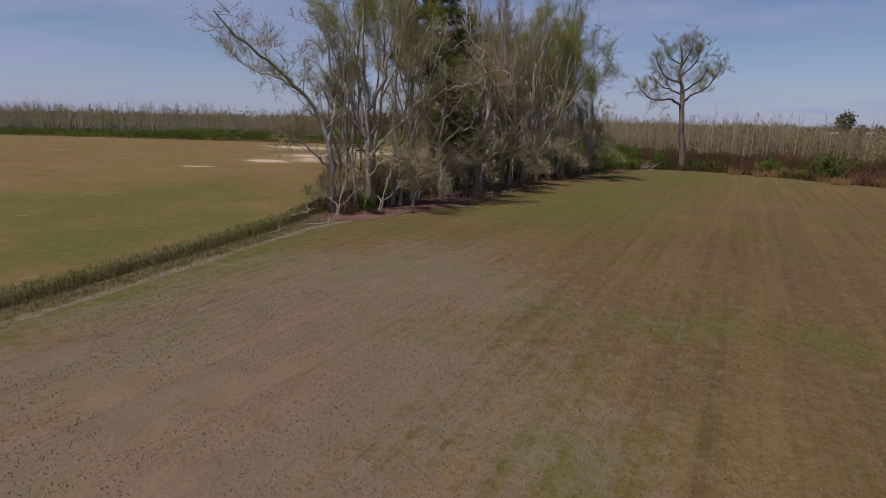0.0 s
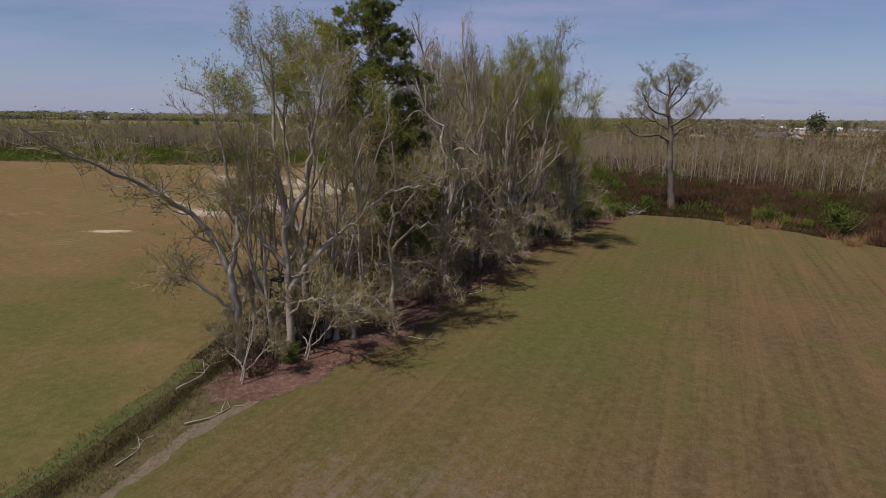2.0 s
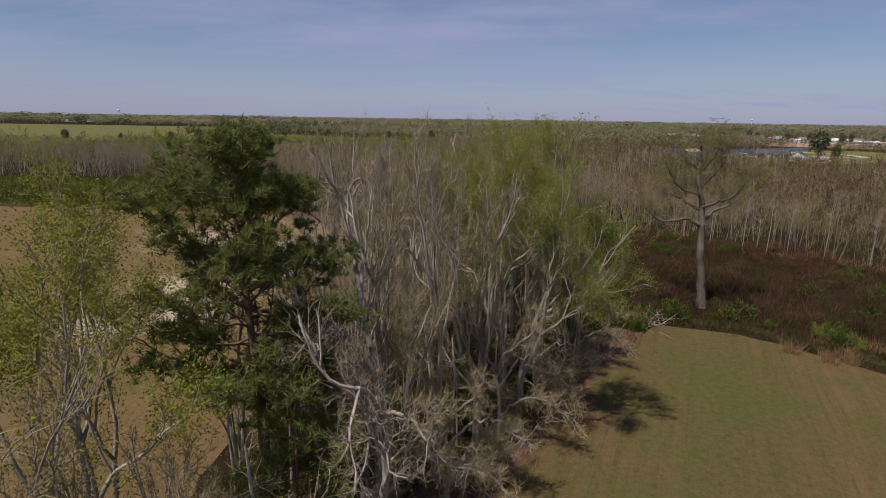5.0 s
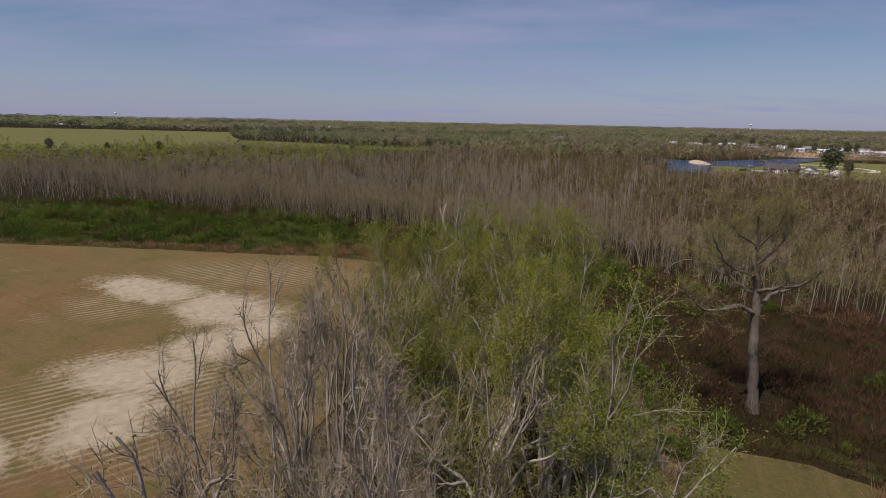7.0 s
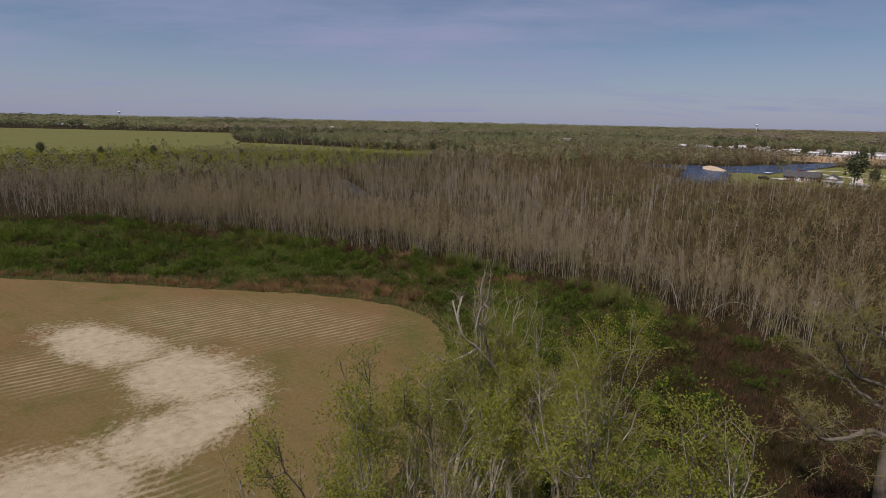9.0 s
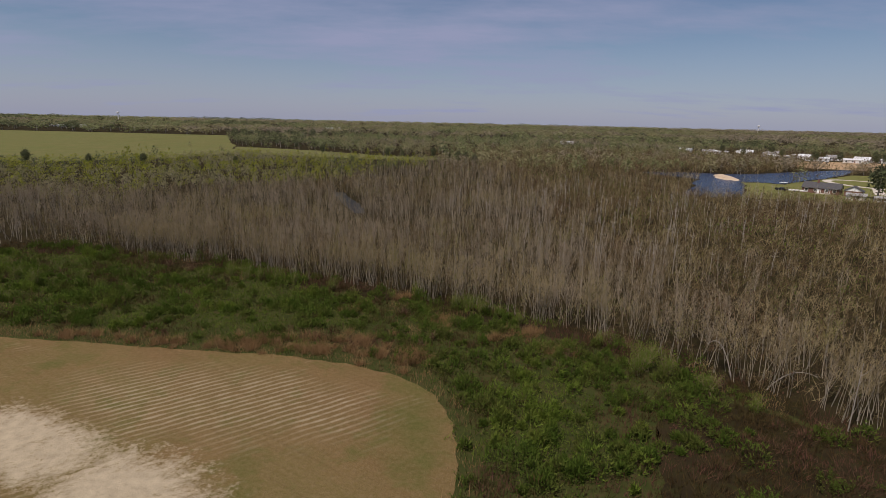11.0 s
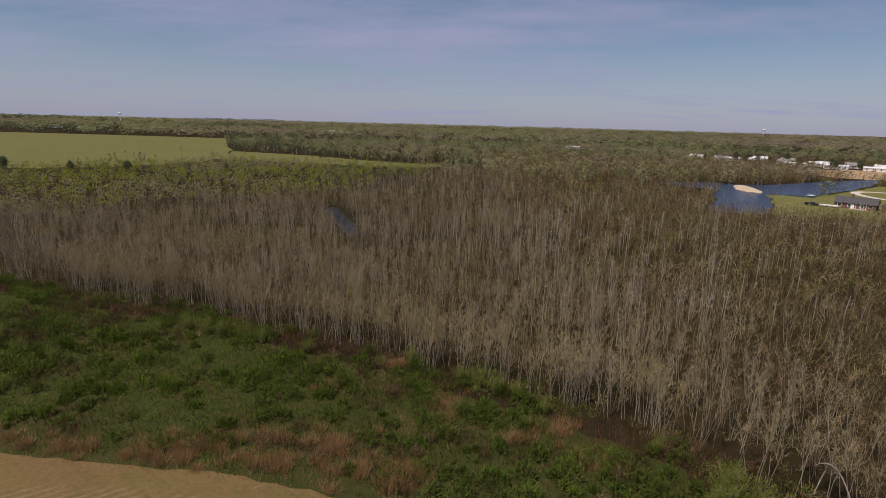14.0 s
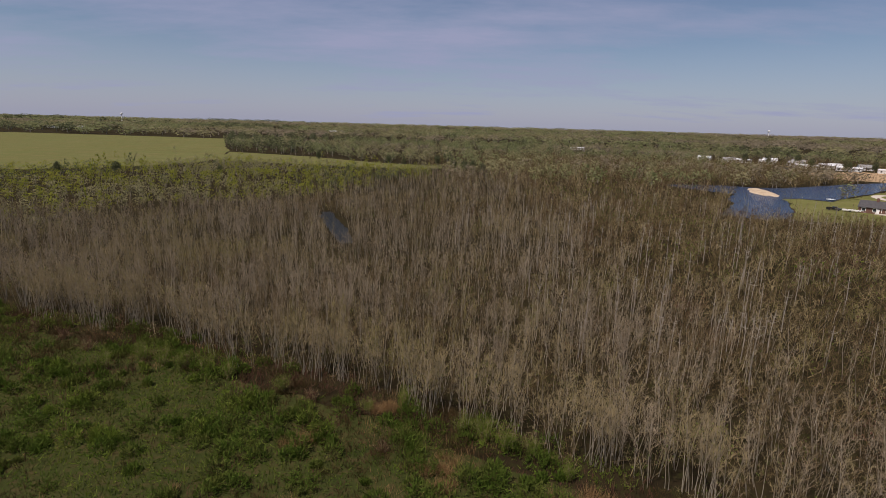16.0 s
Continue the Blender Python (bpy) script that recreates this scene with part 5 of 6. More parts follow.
def forest_thing(seed, label, leaf=None, **shape):
    v, f, k = sapling(seed, leafy=leaf is not None, split=True, **shape).arrays()
    tree = tagged(new("young_tree"), label, "tree", "young trees along the wood's edge")
    pieces = [("trunk", (3 + i,), M_BARK_SAPLING) for i in range(shape["stems"])] + [("branchwork", (8,), M_TWIG_PURPLE), ("crown", (1,), M_TWIG), ("foliage", (2,), leaf)]
    for name, kinds, m in pieces:
        s = np.isin(k, kinds)
        if s.any():
            used, where = np.unique(f[s], return_inverse=True)
            part(name, (v[used], where.reshape(-1, 3), np.zeros(s.sum(), np.int32)), m, tree)
    return tree


def planted(geos, x, y, z, size, tall, turn, pick, kinds=None, shades=None):
    """Joins many copies of a few small meshes into one."""
    vs, fs, ks, n = [], [], [], 0
    for i, g in enumerate(geos):
        v, f, k = g.arrays()
        s = np.where(pick == i)[0]
        if not len(s):
            continue
        c, q = np.cos(turn[s])[:, None], np.sin(turn[s])[:, None]
        out = np.empty((len(s), len(v), 3), np.float32)
        out[:, :, 0] = (v[:, 0] * c - v[:, 1] * q) * size[s][:, None] + x[s][:, None]
        out[:, :, 1] = (v[:, 0] * q + v[:, 1] * c) * size[s][:, None] + y[s][:, None]
        out[:, :, 2] = v[:, 2] * tall[s][:, None] + z
        vs.append(out.reshape(-1, 3))
        fs.append((f[None] + (np.arange(len(s)) * len(v))[:, None, None] + n).reshape(-1, 3))
        kk = np.tile(k, len(s))
        kk = kk if kinds is None else np.where(kk == 2, np.repeat(kinds[s], len(k)), kk)
        ks.append(kk if shades is None else np.where(kk == 1, np.repeat(shades[s], len(k)), kk))
        n += len(s) * len(v)
    return np.concatenate(vs), np.concatenate(fs), np.concatenate(ks)


def wooded(x, y):
    free = ~inside(x, y, POND) & ~inside(x, y, LAWN) & ~inside(x, y, LOT) & ~inside(x, y, FAR_FIELD) & ~inside(x, y, SIDE_FIELD) & ~inside(x, y, CLEARING)
    return free & (y > edge_y(x) + 1.2 * wobble(x, y, 5, 2))


# the edge of the wood, tree by tree
edge_kinds = [
    forest_thing(91, "slim bare young tree with pale upright stems", height=8.8, stems=2, limbs=10, twigs=12, sides=5, wide=0.85),
    forest_thing(92, "slim bare young tree with one pale stem", height=9.8, stems=1, limbs=15, twigs=12, sides=5, wide=0.95),
    forest_thing(93, "bare young tree with a spreading bundle of pale stems", height=8.2, stems=4, limbs=8, twigs=10, sides=5, wide=0.75),
    forest_thing(94, "slim young tree with a haze of green buds", M_LEAF_SPRING, height=8.0, stems=2, limbs=9, twigs=9, sides=5, wide=0.8),
]
for i, e in enumerate(edge_kinds):
    put(e, -40 + 6 * i, float(edge_y(-40 + 6 * i)) + 1.0, 40 * i)
rng = np.random.default_rng(95)
count = 0
while count < 250:
    x = rng.uniform(-100, 34)
    if x > 4 and rng.uniform() < 0.6:
        continue
    y = float(edge_y(x)) + abs(rng.normal(0, 3.4)) + 0.3 + 1.5 * wobble(x, 0, 6, 13)
    again(edge_kinds[rng.choice(4, p=(0.36, 0.32, 0.22, 0.1))], x, y, rng.uniform(0, 360), rng.uniform(0.85, 1.1), rng.uniform(0.75, 1.12))
    count += 1

WOOD_MATS = [M_BARK_SAPLING, M_TWIG, M_LEAF_SPRING, M_LEAF_OLIVE, M_LEAF_GREEN, M_TWIG_PURPLE, M_TWIG_OLIVE, M_TWIG_DARK, M_TWIG_PURPLE]


def wood(name, seed, x0, x1, y0, y1, step, depth0, depth1, size, wide, limbs, twigs, label):
    rng = np.random.default_rng(seed)
    geos = [sapling(seed + i, 8.8, (1, 2, 2, 3, 1, 2)[i], limbs, twigs, 3, i >= 4, wide) for i in range(6)]
    x, y = scatter(x0, x1, y0, y1, step, rng)
    gap = y - edge_y(x)
    swampy = np.clip((x - 5) / 25, 0, 1) * np.clip((gap - 18) / 25, 0, 1)
    east = np.clip(x / 18, 0, 1)
    thin = 0.95 - 0.4 * east - 0.25 * swampy - 0.25 * (wobble(x, y, 11, 9) > 0.75)
    s = wooded(x, y) & ~inside(x, y, THICKET) & (gap > depth0) & (gap < depth1) & (rng.uniform(size=len(x)) < thin)
    x, y, swampy, east = x[s], y[s], swampy[s], east[s]
    green = 0.8 * wobble(x, y, 38, 2) + 0.9 * wobble(x, y, 11, 3) + 0.4 * swampy + 0.15 * east + rng.normal(0, 0.3, len(x))
    leafy = green > 1.12
    pick = np.where(leafy, rng.integers(4, 6, len(x)), rng.integers(0, 4, len(x)))
    kinds = np.where(rng.uniform(size=len(x)) < 0.35, 2, np.where(rng.uniform(size=len(x)) < 0.75, 3, 4))
    shade = 1.2 * wobble(x, y, 24, 4) + 0.8 * wobble(x, y, 8, 5) + rng.normal(0, 0.35, len(x)) - 0.9 * east
    shades = np.where(shade > 1.35, 6, np.where(shade > 0.4, 1, np.where(shade > -0.7, 5, np.where(shade > -1.5, 7, 6))))
    tall = rng.uniform(0.7, 1.2, len(x)) * (1 + 0.16 * wobble(x, y, 16, 4)) * size * np.where(leafy, 0.8, 1) * (1 - 0.05 * east) * (1 + 0.35 * ((x > 55) & (y > 140)))
    data = planted(geos, x, y, -0.02, rng.uniform(0.75, 1.25, len(x)) * size, tall, rng.uniform(0, 6.28, len(x)), pick, kinds, shades)
    return solo(name, data, WOOD_MATS, label, "woods", "stuff")


wood("young_wood_edge", 101, -125, 62, -60, 185, 2.2, 1.5, 42, 0.84, 0.88, 11, 10, "crowded bare young trees with pale slim trunks behind the brambles")
wood("young_wood_middle", 102, -260, 150, -120, 300, 2.85, 42, 120, 0.82, 1.08, 10, 8, "deep stand of bare grey young trees")
wood("young_wood_back", 103, -420, 330, -120, 470, 4.6, 120, 330, 0.85, 1.5, 7, 6, "distant bare grey-brown woods with green patches")
wood("young_wood_side", 104, -320, -125, 100, 180, 3.2, -1, 42, 1.15, 1.2, 9, 7, "bare young woods beyond the ploughed field")

# dead standing trunks
snag_geo = Geo()
rng = np.random.default_rng(111)
sn = bent(rng, (0, 0, -0.1), (0.03, 0, 1), 10, 6, 0.04)
tube(snag_geo, sn, 0.1 * (1 - np.linspace(0, 0.6, 7)), 6)
for i in range(7):
    p, d = along_path(sn, rng.uniform(0.35, 0.98))
    br = bent(rng, p, rng.normal(0, 0.7, 3) + [0, 0, 0.6], rng.uniform(0.6, 1.8), 3, 0.15)
    tube(snag_geo, br, 0.05 * (1 - np.linspace(0, 0.8, 4)), 4)
snag = tagged(new("dead_tree"), "bleached dead tree trunk standing in the swampy wood", "dead tree", "dead trunks in the wood")
part("trunk", snag_geo, M_SNAG, snag, smooth=True)
put(snag, 20, 120, 0, 0.9)
count = 0
while count < 230:
    x, y = rng.uniform(-20, 130), rng.uniform(85, 225)
    if wooded(np.array([x]), np.array([y]))[0] and wobble(x, y, 30, 6) > -0.5:
        again(snag, x, y, rng.uniform(0, 360), rng.uniform(0.6, 1.0), rng.uniform(0.5, 0.98))
        count += 1
for x, y in ((22, 29), (24.5, 27), (19, 33), (27, 26), (30, 22.5), (21, 36), (25.5, 31), (33, 18), (17, 38), (36.5, 14)):
    again(snag, x, y, rng.uniform(0, 360), 0.7, rng.uniform(0.6, 0.9))

def arched_stem(label, run, rise):
    g, rng = Geo(), np.random.default_rng(117)
    k = np.linspace(0, 1, 12)
    pts = np.stack([run * k ** 1.15, 0.25 * np.sin(3 * k), rise * np.sin(math.pi * np.minimum(k * 0.72, 0.72))], -1) - [0, 0, 0.1]
    tube(g, pts, 0.085 * (1 - 0.75 * k), 6)
    for i in range(9):
        p, d = along_path(pts, rng.uniform(0.45, 0.98))
        b = bent(rng, p, d + rng.normal(0, 0.6, 3), rng.uniform(0.5, 1.4), 3, 0.15)
        tube(g, b, 0.025 * (1 - np.linspace(0, 0.8, 4)), 3)
    t = tagged(new("arched_dead_tree"), label, "dead tree")
    part("trunk", g, M_SNAG, t, smooth=True)
    return t


arch = arched_stem("pale dead sapling bent over in an arch at the wood's edge", 6.0, 2.3)
put(arch, 13.8, 46.6, 0)
again(arch, 10.8, 48.6, 110, 0.7, 1.9)

# brown and olive bushes on the wood's floor
BUSH_MATS = [M_BRUSH, M_TWIG_DARK, M_BRUSH_OLIVE, M_SHRUB_DARK, M_BRUSH, M_BRUSH_RED, M_SHRUB_LIGHT, M_TWIG]


def bushes(name, seed, x0, x1, y0, y1, step, size, keep, label):
    rng = np.random.default_rng(seed)
    geos = [bush(seed + i, 2.3, 1.6, 7, 8, (14, 26, 26)[i], 0.19) for i in range(3)]
    x, y = scatter(x0, x1, y0, y1, step, rng)
    s = wooded(x, y) & ~inside(x, y, THICKET) & keep(x, y)
    x, y = x[s], y[s]
    wet = np.clip((x - 0) / 25, 0, 1) * np.clip((y - edge_y(x) - 10) / 25, 0, 1)
    s = rng.uniform(size=len(x)) < 0.68 + 0.3 * wet
    x, y, wet = x[s], y[s], wet[s]
    tone = wobble(x, y, 17, 7) + 0.7 * wobble(x, y, 6, 8) + rng.normal(0, 0.45, len(x))
    kinds = np.where(tone > 1.35, 6, np.where(tone > 0.75, 3, np.where(tone > -0.2, 2, np.where(tone > -1.0, 4, 5))))
    shades = np.where(rng.uniform(size=len(x)) < 0.6, 1, 7)
    wide = size * rng.uniform(0.7, 1.5, len(x)) * (1 + 0.3 * wet)
    data = planted(geos, x, y, -0.02, wide, wide * rng.uniform(0.6, 1.2, len(x)), rng.uniform(0, 6.28, len(x)), rng.integers(0, 3, len(x)), kinds, shades)
    return solo(name, data, BUSH_MATS, label, "undergrowth", "stuff")


bushes("wood_undergrowth", 112, -120, 75, 5, 150, 2.4, 1.0, lambda x, y: y - edge_y(x) < 110, "brown and olive bushes on the wood's floor")
bushes("swamp_undergrowth", 113, -130, 165, 20, 262, 3.6, 1.5, lambda x, y: y - edge_y(x) >= 110 - 0 * x, "brown and green bushes among dead trunks in the swampy wood")
bushes("far_undergrowth", 114, -30, 420, 90, 560, 6.4, 2.2, lambda x, y: ((y > 262) | (x > 165)) & (x < 0.95 * y + 40), "low brown-olive brush round the pond and the lawn")

# ---- far woods ----
def crown(seed, n, size, squash=1.0):
    """A far tree: a short trunk and an uneven crown of many small leaf masses. Kind 2 is the crown."""
    rng = np.random.default_rng(seed)
    g = Geo()
    tube(g, [(0, 0, -0.2), (0.1, 0, 4)], [0.2, 0.14], 3, 0)
    at = rng.normal(size=(n, 3))
    at = unit(at) * (rng.uniform(0.35, 1, n) ** 0.5)[:, None] * [3.4, 3.4, 4.4 * squash] * rng.uniform(0.75, 1.2, (n, 1)) + [0, 0, 5.8]
    leaves(g, at, size, rng, 2, 0.5)
    return g


FAR_MATS = [M_BARK_GREY, M_TWIG, M_FAR_OLIVE, M_FAR_GREEN, M_FAR_DARK, M_FAR_BROWN]


def far_wood(name, seed, near, far, step, size, tall, label, keep=None):
    rng = np.random.default_rng(seed)
    geos = [crown(seed + i, 66, 1.3) for i in range(5)]
    x, y = scatter(-1.25 * far, 1.25 * far, -60, far, step, rng)
    d = np.hypot(x, y)
    s = (d > near) & (d < far) & (np.abs(x) < 1.2 * y + 60) & (y - edge_y(x) > 150) & ~inside(x, y, THICKET) & ((x > -20) | (y > 440) | (x < -900))
    s &= ~inside(x, y, FAR_FIELD) & ~inside(x, y, SIDE_FIELD) & ~inside(x, y, LOT) & ~inside(x, y, POND) & ~inside(x, y, LAWN)
    if keep is not None:
        s &= keep(x, y)
    x, y = x[s], y[s]
    tone = 0.9 * wobble(x, y, step * 13, 1) + 0.7 * wobble(x, y, step * 5, 2) + rng.normal(0, 0.3, len(x))
    kinds = np.where(tone > 0.9, 4, np.where(tone > 0.1, 3, np.where(tone > -0.7, 2, 5)))
    hgt = tall * rng.uniform(0.7, 1.25, len(x)) * np.where(kinds == 4, 1.4, 1.0)
    data = planted(geos, x, y, -0.02, size * rng.uniform(0.8, 1.25, len(x)), hgt, rng.uniform(0, 6.28, len(x)), rng.integers(0, 5, len(x)), kinds)
    return solo(name, data, FAR_MATS, label, "woods", "stuff")


village = lambda x, y: np.hypot((x - 330) / 95, (y - 510) / 120) > 1
far_wood("far_wood_first", 121, 330, 900, 15, 1.3, 0.85, "mixed distant woods in olive green and grey", village)
far_wood("far_wood_second", 122, 900, 2200, 44, 3.9, 1.15, "mixed woods on the plain towards the horizon")
far_wood("far_wood_last", 123, 2200, 4700, 110, 10.0, 1.35, "dark woods along the horizon")

# the greener young growth before the far field
rng = np.random.default_rng(124)
geos = [crown(130 + i, 34, 1.5, 1.0) for i in range(4)]
x, y = scatter(-430, 20, 165, 430, 4.7, rng)
s = inside(x + 8 * wobble(x, y, 22, 3), y + 8 * wobble(x, y, 18, 4), THICKET) & wooded(x, y) & (wobble(x, y, 14, 5) > -0.75)
x, y = x[s], y[s]
tone = wobble(x, y, 40, 1) + rng.normal(0, 0.5, len(x))
solo("green_thicket", planted(geos, x, y, -0.02, rng.uniform(0.3, 0.62, len(x)), rng.uniform(0.25, 0.62, len(x)) * np.where(rng.uniform(size=len(x)) < 0.06, 1.9, 1.0), rng.uniform(0, 6.28, len(x)), rng.integers(0, 4, len(x)),
     np.where(tone > 0.9, 4, np.where(tone > -0.2, 6, 2))), FAR_MATS + [M_LEAF_SPRING], "thicket of young leafing trees before the far field", "thicket", "stuff")


def round_tree(seed, label, leaf=M_NEEDLE, n=420, size=1.1):
    g, wood_g, rng = Geo(), Geo(), np.random.default_rng(seed)
    tube(wood_g, [(0, 0, -0.2), (0.1, 0.1, 3), (0, 0, 7)], [0.3, 0.22, 0.08], 6)
    at = unit(rng.normal(size=(n, 3))) * (rng.uniform(0.2, 1, n) ** 0.5)[:, None] * [3.0, 3.0, 5.0] * rng.uniform(0.7, 1.2, (n, 1)) + [0, 0, 7.0]
    leaves(g, at, size, rng)
    t = tagged(new("evergreen_tree"), label, "tree", "dark trees among the houses")
    part("trunk", wood_g, M_BARK_GREY, t, smooth=True)
    part("crown", g, leaf, t)
    return t


cedar = round_tree(141, "dark evergreen tree beside the houses", M_FAR_DARK, 620, 0.9)
put(cedar, 174, 222, 0, 1.6, 1.4)
for x, y, turn, size in ((181, 219, 40, 0.8), (312, 500, 0, 0.9), (330, 478, 70, 0.8), (346, 470, 20, 0.9), (364, 450, 130, 0.9), (372, 462, 200, 1.0), (340, 560, 10, 1.0), (300, 545, 90, 0.9), (388, 470, 140, 0.9), (286, 560, 50, 1.0), (352, 512, 10, 0.8),
                         (396, 440, 10, 0.9), (320, 470, 200, 0.6), (-62, 430, 0, 0.7), (-50, 420, 90, 0.6), (-25, 425, 0, 0.8), (-8, 362, 20, 0.85), (-2, 372, 100, 0.8), (-14, 378, 160, 0.75), (4, 366, 220, 0.7), (-193, 303, 30, 0.75), (-230, 312, 100, 0.6), (-150, 330, 10, 0.5),
                         (-262, 306, 60, 0.8), (-120, 452, 60, 0.7)):
    again(cedar, x, y, turn, size)


# ---- buildings ----
def house(name, label, w, d, h, rise, wall, roof, windows=3, porch=False, chimney=False, gable=None):
    """A single-storey house, its long side along x, standing on the ground at the origin."""
    ob = tagged(new(name), label, "house")
    body = Geo()
    box(body, (0, 0, h / 2 - 0.1), (w, d, h + 0.2))
    part("wall", body, wall, ob)
    for x in (-w / 2, w / 2):
        s = 1 if x > 0 else -1
        end = Geo()
        v = [(x - s * 0.12, -d / 2, h), (x - s * 0.12, d / 2, h), (x - s * 0.12, 0, h + rise), (x, -d / 2, h), (x, d / 2, h), (x, 0, h + rise)]
        end.add(v, [(0, 1, 2), (3, 5, 4), (0, 2, 5), (0, 5, 3), (1, 4, 5), (1, 5, 2)])
        part("gable", end, gable or wall, ob)
    r = Geo()
    o, th, e = 0.45, 0.16, 0.35
    for s in (-1, 1):
        low = (h - o * rise / (d / 2))
        v = []
        for x in (-w / 2 - e, w / 2 + e):
            v += [(x, s * (d / 2 + o), low + 0.02), (x, 0, h + rise + 0.02), (x, s * (d / 2 + o), low + 0.02 + th), (x, 0, h + rise + 0.02 + th)]
        r.add(v, [(0, 1, 3), (0, 3, 2), (4, 6, 7), (4, 7, 5), (2, 3, 7), (2, 7, 6), (0, 4, 5), (0, 5, 1), (0, 2, 6), (0, 6, 4)])
    rf = part("roof", r, roof, ob)
    if chimney:
        c = Geo()
        box(c, (-w * 0.12, -0.4, h + rise + 0.4), (0.9, 0.7, 2.0))
        part("chimney", c, M_BRICK, rf)
    for i in range(windows):
        x = -w / 2 + w * (i + 0.5) / windows + (0.6 if i == windows // 2 else 0)
        for s in (-1, 1):
            fr = Geo()
            for dx, dz, sx, sz in ((0, 0.72, 1.5, 0.14), (0, -0.72, 1.5, 0.14), (-0.68, 0, 0.14, 1.3), (0.68, 0, 0.14, 1.3)):
                box(fr, (x + dx, s * (d / 2 + 0.03), 1.55 + dz), (sx, 0.1, sz))
            wn = part("window", fr, M_TRIM, ob)
            pn = Geo()
            box(pn, (x, s * (d / 2 + 0.015), 1.55), (1.24, 0.05, 1.32))
            part("pane", pn, M_GLASS, wn)
    dr = Geo()
    box(dr, (-w * 0.05, -(d / 2 + 0.03), 1.02), (0.95, 0.08, 2.04))
    part("door", dr, M_TRIM if wall is M_BRICK else M_BRICK, ob)
    if porch:
        p = Geo()
        box(p, (w * 0.1, -(d / 2 + 1.1), 0.15), (w * 0.4, 2.2, 0.3))
        part("porch_floor", p, M_GRAVEL, ob)
        for i in range(4):
            q = Geo()
            box(q, (w * 0.1 - w * 0.18 + w * 0.12 * i, -(d / 2 + 2.05), 1.35), (0.14, 0.14, 2.2))
            part("porch_post", q, M_TRIM, ob)
    return ob


ranch = house("ranch_house", "long brick house with a dark shingle roof on a lawn", 15.0, 8.5, 2.6, 2.3, M_BRICK, M_ROOF_DARK, 4, True, True, M_TRIM)
ranch.matrix_basis = pose(163.5, 242.5, 0.04, 0, 0, -46)
wing = house("garage", "brick garage with a white gable beside the house", 7.0, 7.0, 2.5, 2.0, M_BRICK, M_ROOF_DARK, 1, False, False, M_TRIM)
wing.matrix_basis = pose(171.2, 232.2, 0.04, 0, 0, 48)
shed = house("shed", "pale metal shed near the driveway", 7.0, 4.0, 2.2, 0.8, M_CREAM, M_ROOF_GREY, 1)
shed.matrix_basis = pose(160.5, 217.5, 0.04, 0, 0, -38)
b = copy_thing(shed, pose(168.5, 212.5, 0.04, 0, 0, -30))
b.scale = (0.9, 1.0, 0.8)

trailer_home = house("mobile_home", "long white mobile home with a pale roof", 19, 5.2, 2.9, 0.9, M_WHITE, M_ROOF_WHITE, 4)
trailer_home.matrix_basis = pose(345, 497, 0, 0, 0, -42)
cottage = house("cottage", "white cottage with a grey shingle roof", 12, 8, 2.8, 2.4, M_WHITE, M_ROOF_GREY, 3)
cottage.matrix_basis = pose(348, 570, 0, 0, 0, -30)
cream = house("cottage", "cream cottage with a pale roof among trees", 13, 8, 3.0, 2.0, M_CREAM, M_ROOF_WHITE, 3)
cream.matrix_basis = pose(312, 566, 0, 0, 0, -50)
for src, x, y, turn in ((trailer_home, 366, 476, -35), (trailer_home, 322, 520, -48), (trailer_home, 392, 455, -40), (trailer_home, 360, 540, -20), (trailer_home, 300, 590, -60), (trailer_home, 385, 430, -30), (trailer_home, 405, 492, -50),
                        (cottage, 330, 548, -70), (cottage, 372, 512, -20), (cottage, 398, 474, -80), (cottage, 420, 452, -35), (cottage, 282, 582, -15), (cottage, 410, 418, -60),
                        (cream, 352, 522, -35), (cream, 384, 490, -60), (cream, 334, 596, -25), (cream, 428, 434, -40), (cream, 270, 610, -40),
                        (cottage, -852, 1190, 20), (trailer_home, -825, 1180, 10), (cottage, -790, 1195, -15), (trailer_home, -310, 1500, 0), (cottage, -285, 1495, 20), (trailer_home, 175, 788, -10)):
    copy_thing(src, pose(x, y, 0, 0, 0, turn))


def wheel(parent, x, y, r=0.36, w=0.24):
    t = Geo()
    tube(t, [(x, y - w / 2, r), (x, y - w / 2, r), (x, y + w / 2, r), (x, y + w / 2, r)], [0.2, r, r, 0.2], 14)
    tyre = part("wheel", t, M_TYRE, parent)
    rim_g = Geo()
    tube(rim_g, [(x, y - w / 2 - 0.01, r), (x, y + w / 2 + 0.01, r)], [0.2, 0.2], 10)
    part("rim", rim_g, M_STEEL, tyre)


def pickup(label, paint):
    ob = tagged(new("pickup_truck"), label, "truck")
    g = Geo()
    box(g, (0, 0, 0.72), (5.4, 1.95, 0.62))
    box(g, (0.35, 0, 1.3), (2.0, 1.7, 0.62))
    box(g, (-1.75, 0.92, 1.1), (1.9, 0.1, 0.3))
    box(g, (-1.75, -0.92, 1.1), (1.9, 0.1, 0.3))
    part("body", g, paint, ob)
    w = Geo()
    box(w, (0.35, 0, 1.36), (2.06, 1.5, 0.36))
    box(w, (0.35, 0, 1.36), (1.6, 1.76, 0.36))
    part("window", w, M_GLASS, ob)
    for x in (-1.7, 1.7):
        for y in (-0.86, 0.86):
            wheel(ob, x, y)
    return ob


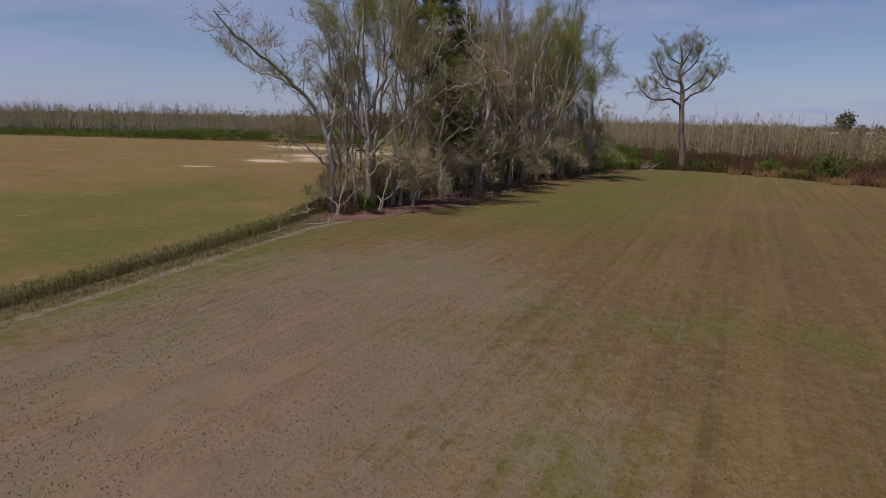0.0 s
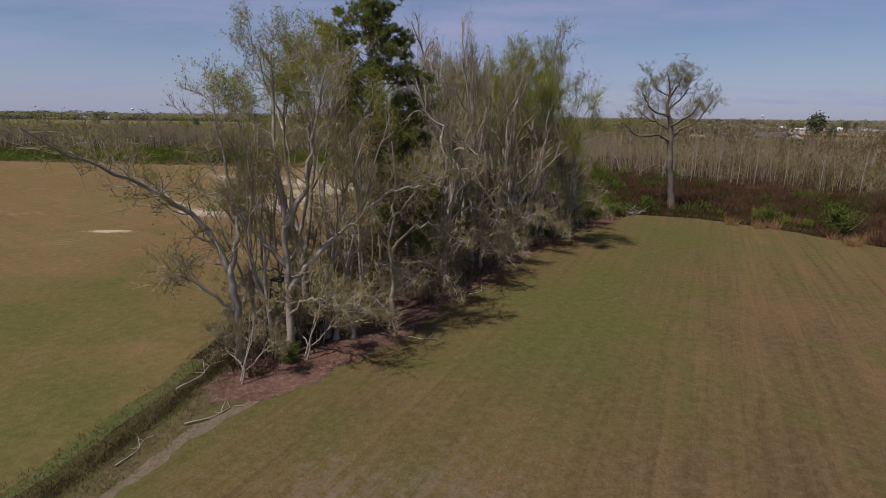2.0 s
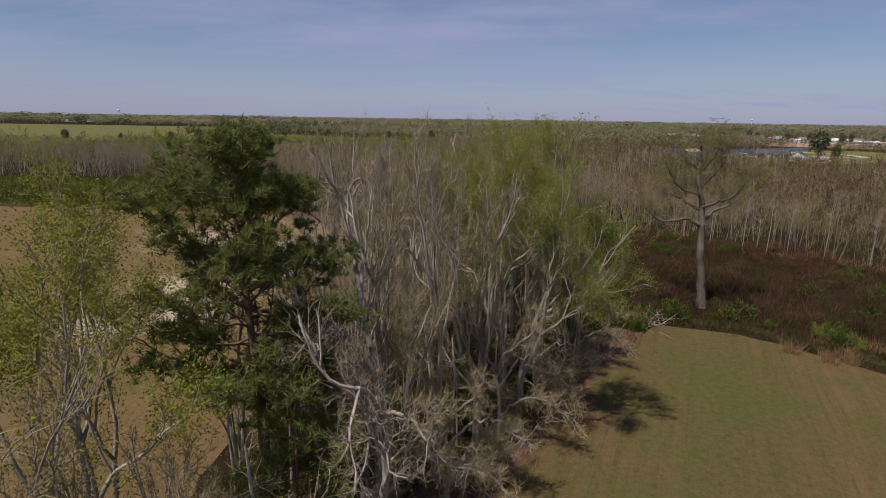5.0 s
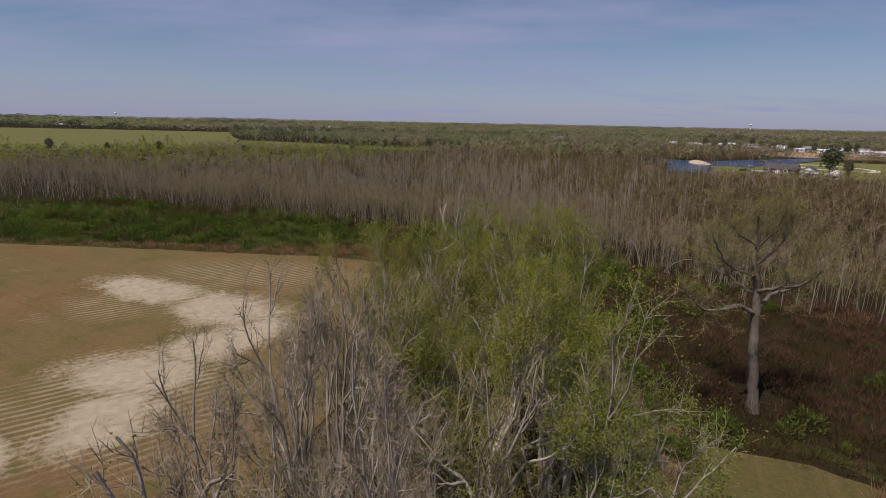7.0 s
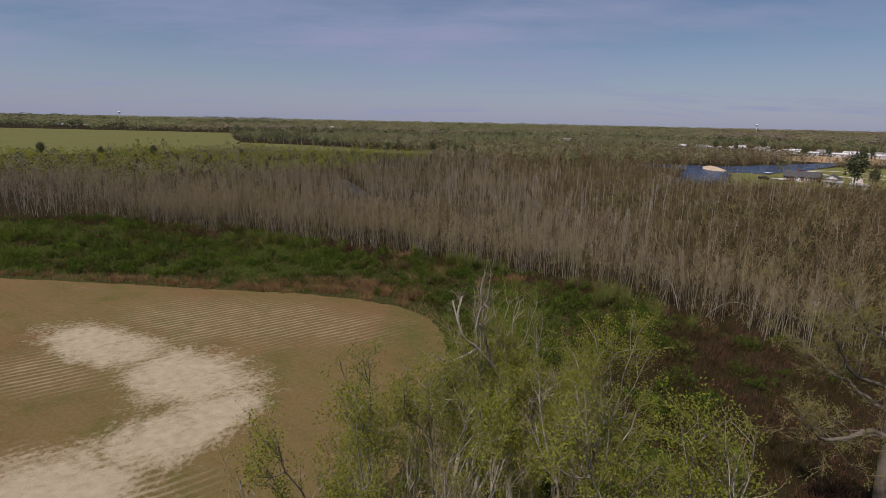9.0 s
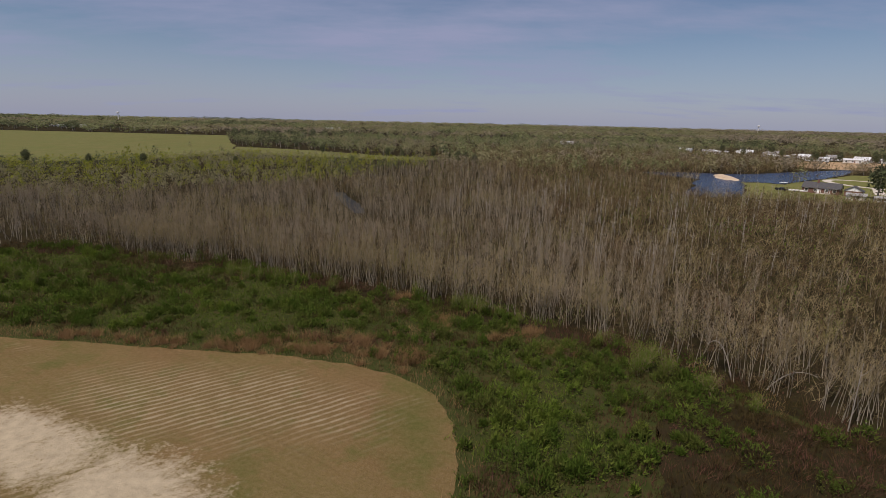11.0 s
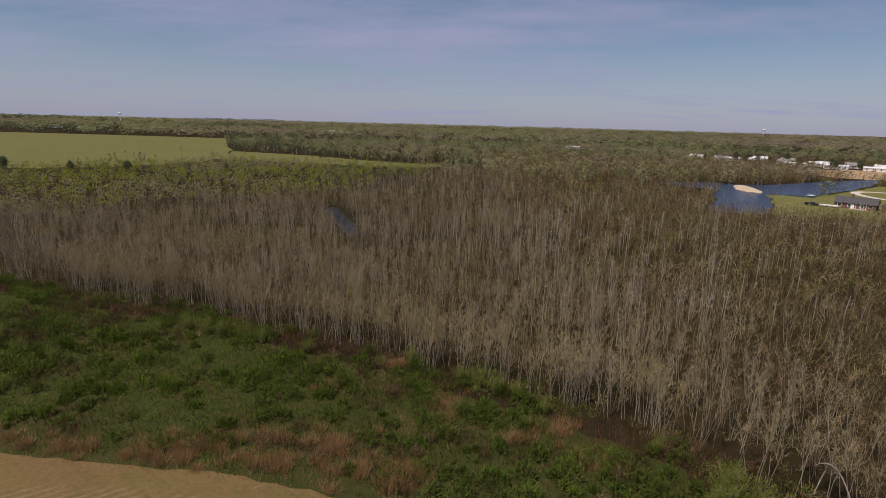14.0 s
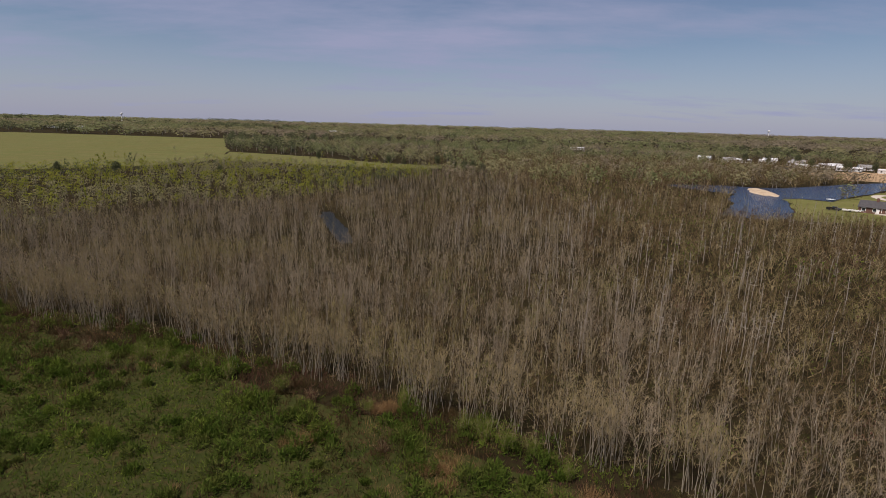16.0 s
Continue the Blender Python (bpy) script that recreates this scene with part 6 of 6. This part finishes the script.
truck = pickup("black pickup truck parked on the lawn", M_CAR_BLACK)
truck.matrix_basis = pose(147.5, 248.5, 0.05, 0, 0, -40)
white_truck = pickup("white pickup truck parked by the house", M_CAR_WHITE)
white_truck.matrix_basis = pose(176, 218, 0.05, 0, 0, 20)

trailer = tagged(new("boat_trailer"), "long white utility trailer behind the truck", "trailer")
g = Geo()
box(g, (0, 0, 0.8), (6.5, 2.0, 0.5))
box(g, (3.9, 0, 0.55), (1.6, 0.15, 0.15))
part("bed", g, M_WHITE, trailer)
for y in (-1.05, 1.05):
    wheel(trailer, -0.5, y)
trailer.matrix_basis = pose(152.3, 244.6, 0.05, 0, 0, -40)

jetty = tagged(new("raft"), "small pale wooden raft at the pond's bank", "raft")
g = Geo()
for i in range(6):
    box(g, (0, -1.25 + 0.5 * i, 0.35), (4.0, 0.44, 0.12))
part("deck", g, M_WHITE, jetty)
g = Geo()
box(g, (0, 0, 0.17), (3.6, 2.4, 0.24))
part("float", g, M_TYRE, jetty)
jetty.matrix_basis = pose(172.5, 284.5, 0.08, 0, 0, 30)

# the looped gravel drive
loop = Geo()
a = np.linspace(0, 2 * math.pi, 40, endpoint=False)
inner = np.stack([222 + 15 * np.cos(a), 283 + 24 * np.sin(a), 0 * a + 0.08], -1)
outer = np.stack([222 + 19.5 * np.cos(a), 283 + 28.5 * np.sin(a), 0 * a + 0.08], -1)
i, j = np.arange(40), (np.arange(40) + 1) % 40
loop.add(np.concatenate([inner, outer]), np.concatenate([np.stack([i, i + 40, j + 40], -1), np.stack([i, j + 40, j], -1)]))
box(loop, (200, 252, 0.05), (38, 4.6, 0.08), 0, radians(52))
solo("pavement_drive", loop, M_GRAVEL, "pale looped gravel driveway on the lawn", "driveway", "structure")


def water_tower(label):
    ob = tagged(new("water_tower"), label, "water tower")
    g = Geo()
    tube(g, [(0, 0, -0.2), (0, 0, 1), (0, 0, 4), (0, 0, 31)], [4.0, 3.4, 1.7, 1.6], 14)
    part("stem", g, M_WHITE, ob, smooth=True)
    t = Geo()
    ang = np.linspace(-math.pi / 2, math.pi / 2, 9)
    tube(t, np.stack([0 * ang, 0 * ang, 35 + 4.6 * np.sin(ang)], -1), np.maximum(7.0 * np.cos(ang), 0.05), 18)
    part("tank", t, M_WHITE, ob, smooth=True)
    return ob


tower = water_tower("white water tower far off above the woods")
tower.matrix_basis = pose(1750, 2900, 0, 0, 0, 0)
b = copy_thing(tower, pose(-1580, 2720, 0))
b.scale = (0.95, 0.95, 0.95)
b = copy_thing(tower, pose(-2060, 2440, 0))
b.scale = (1.2, 1.2, 1.15)
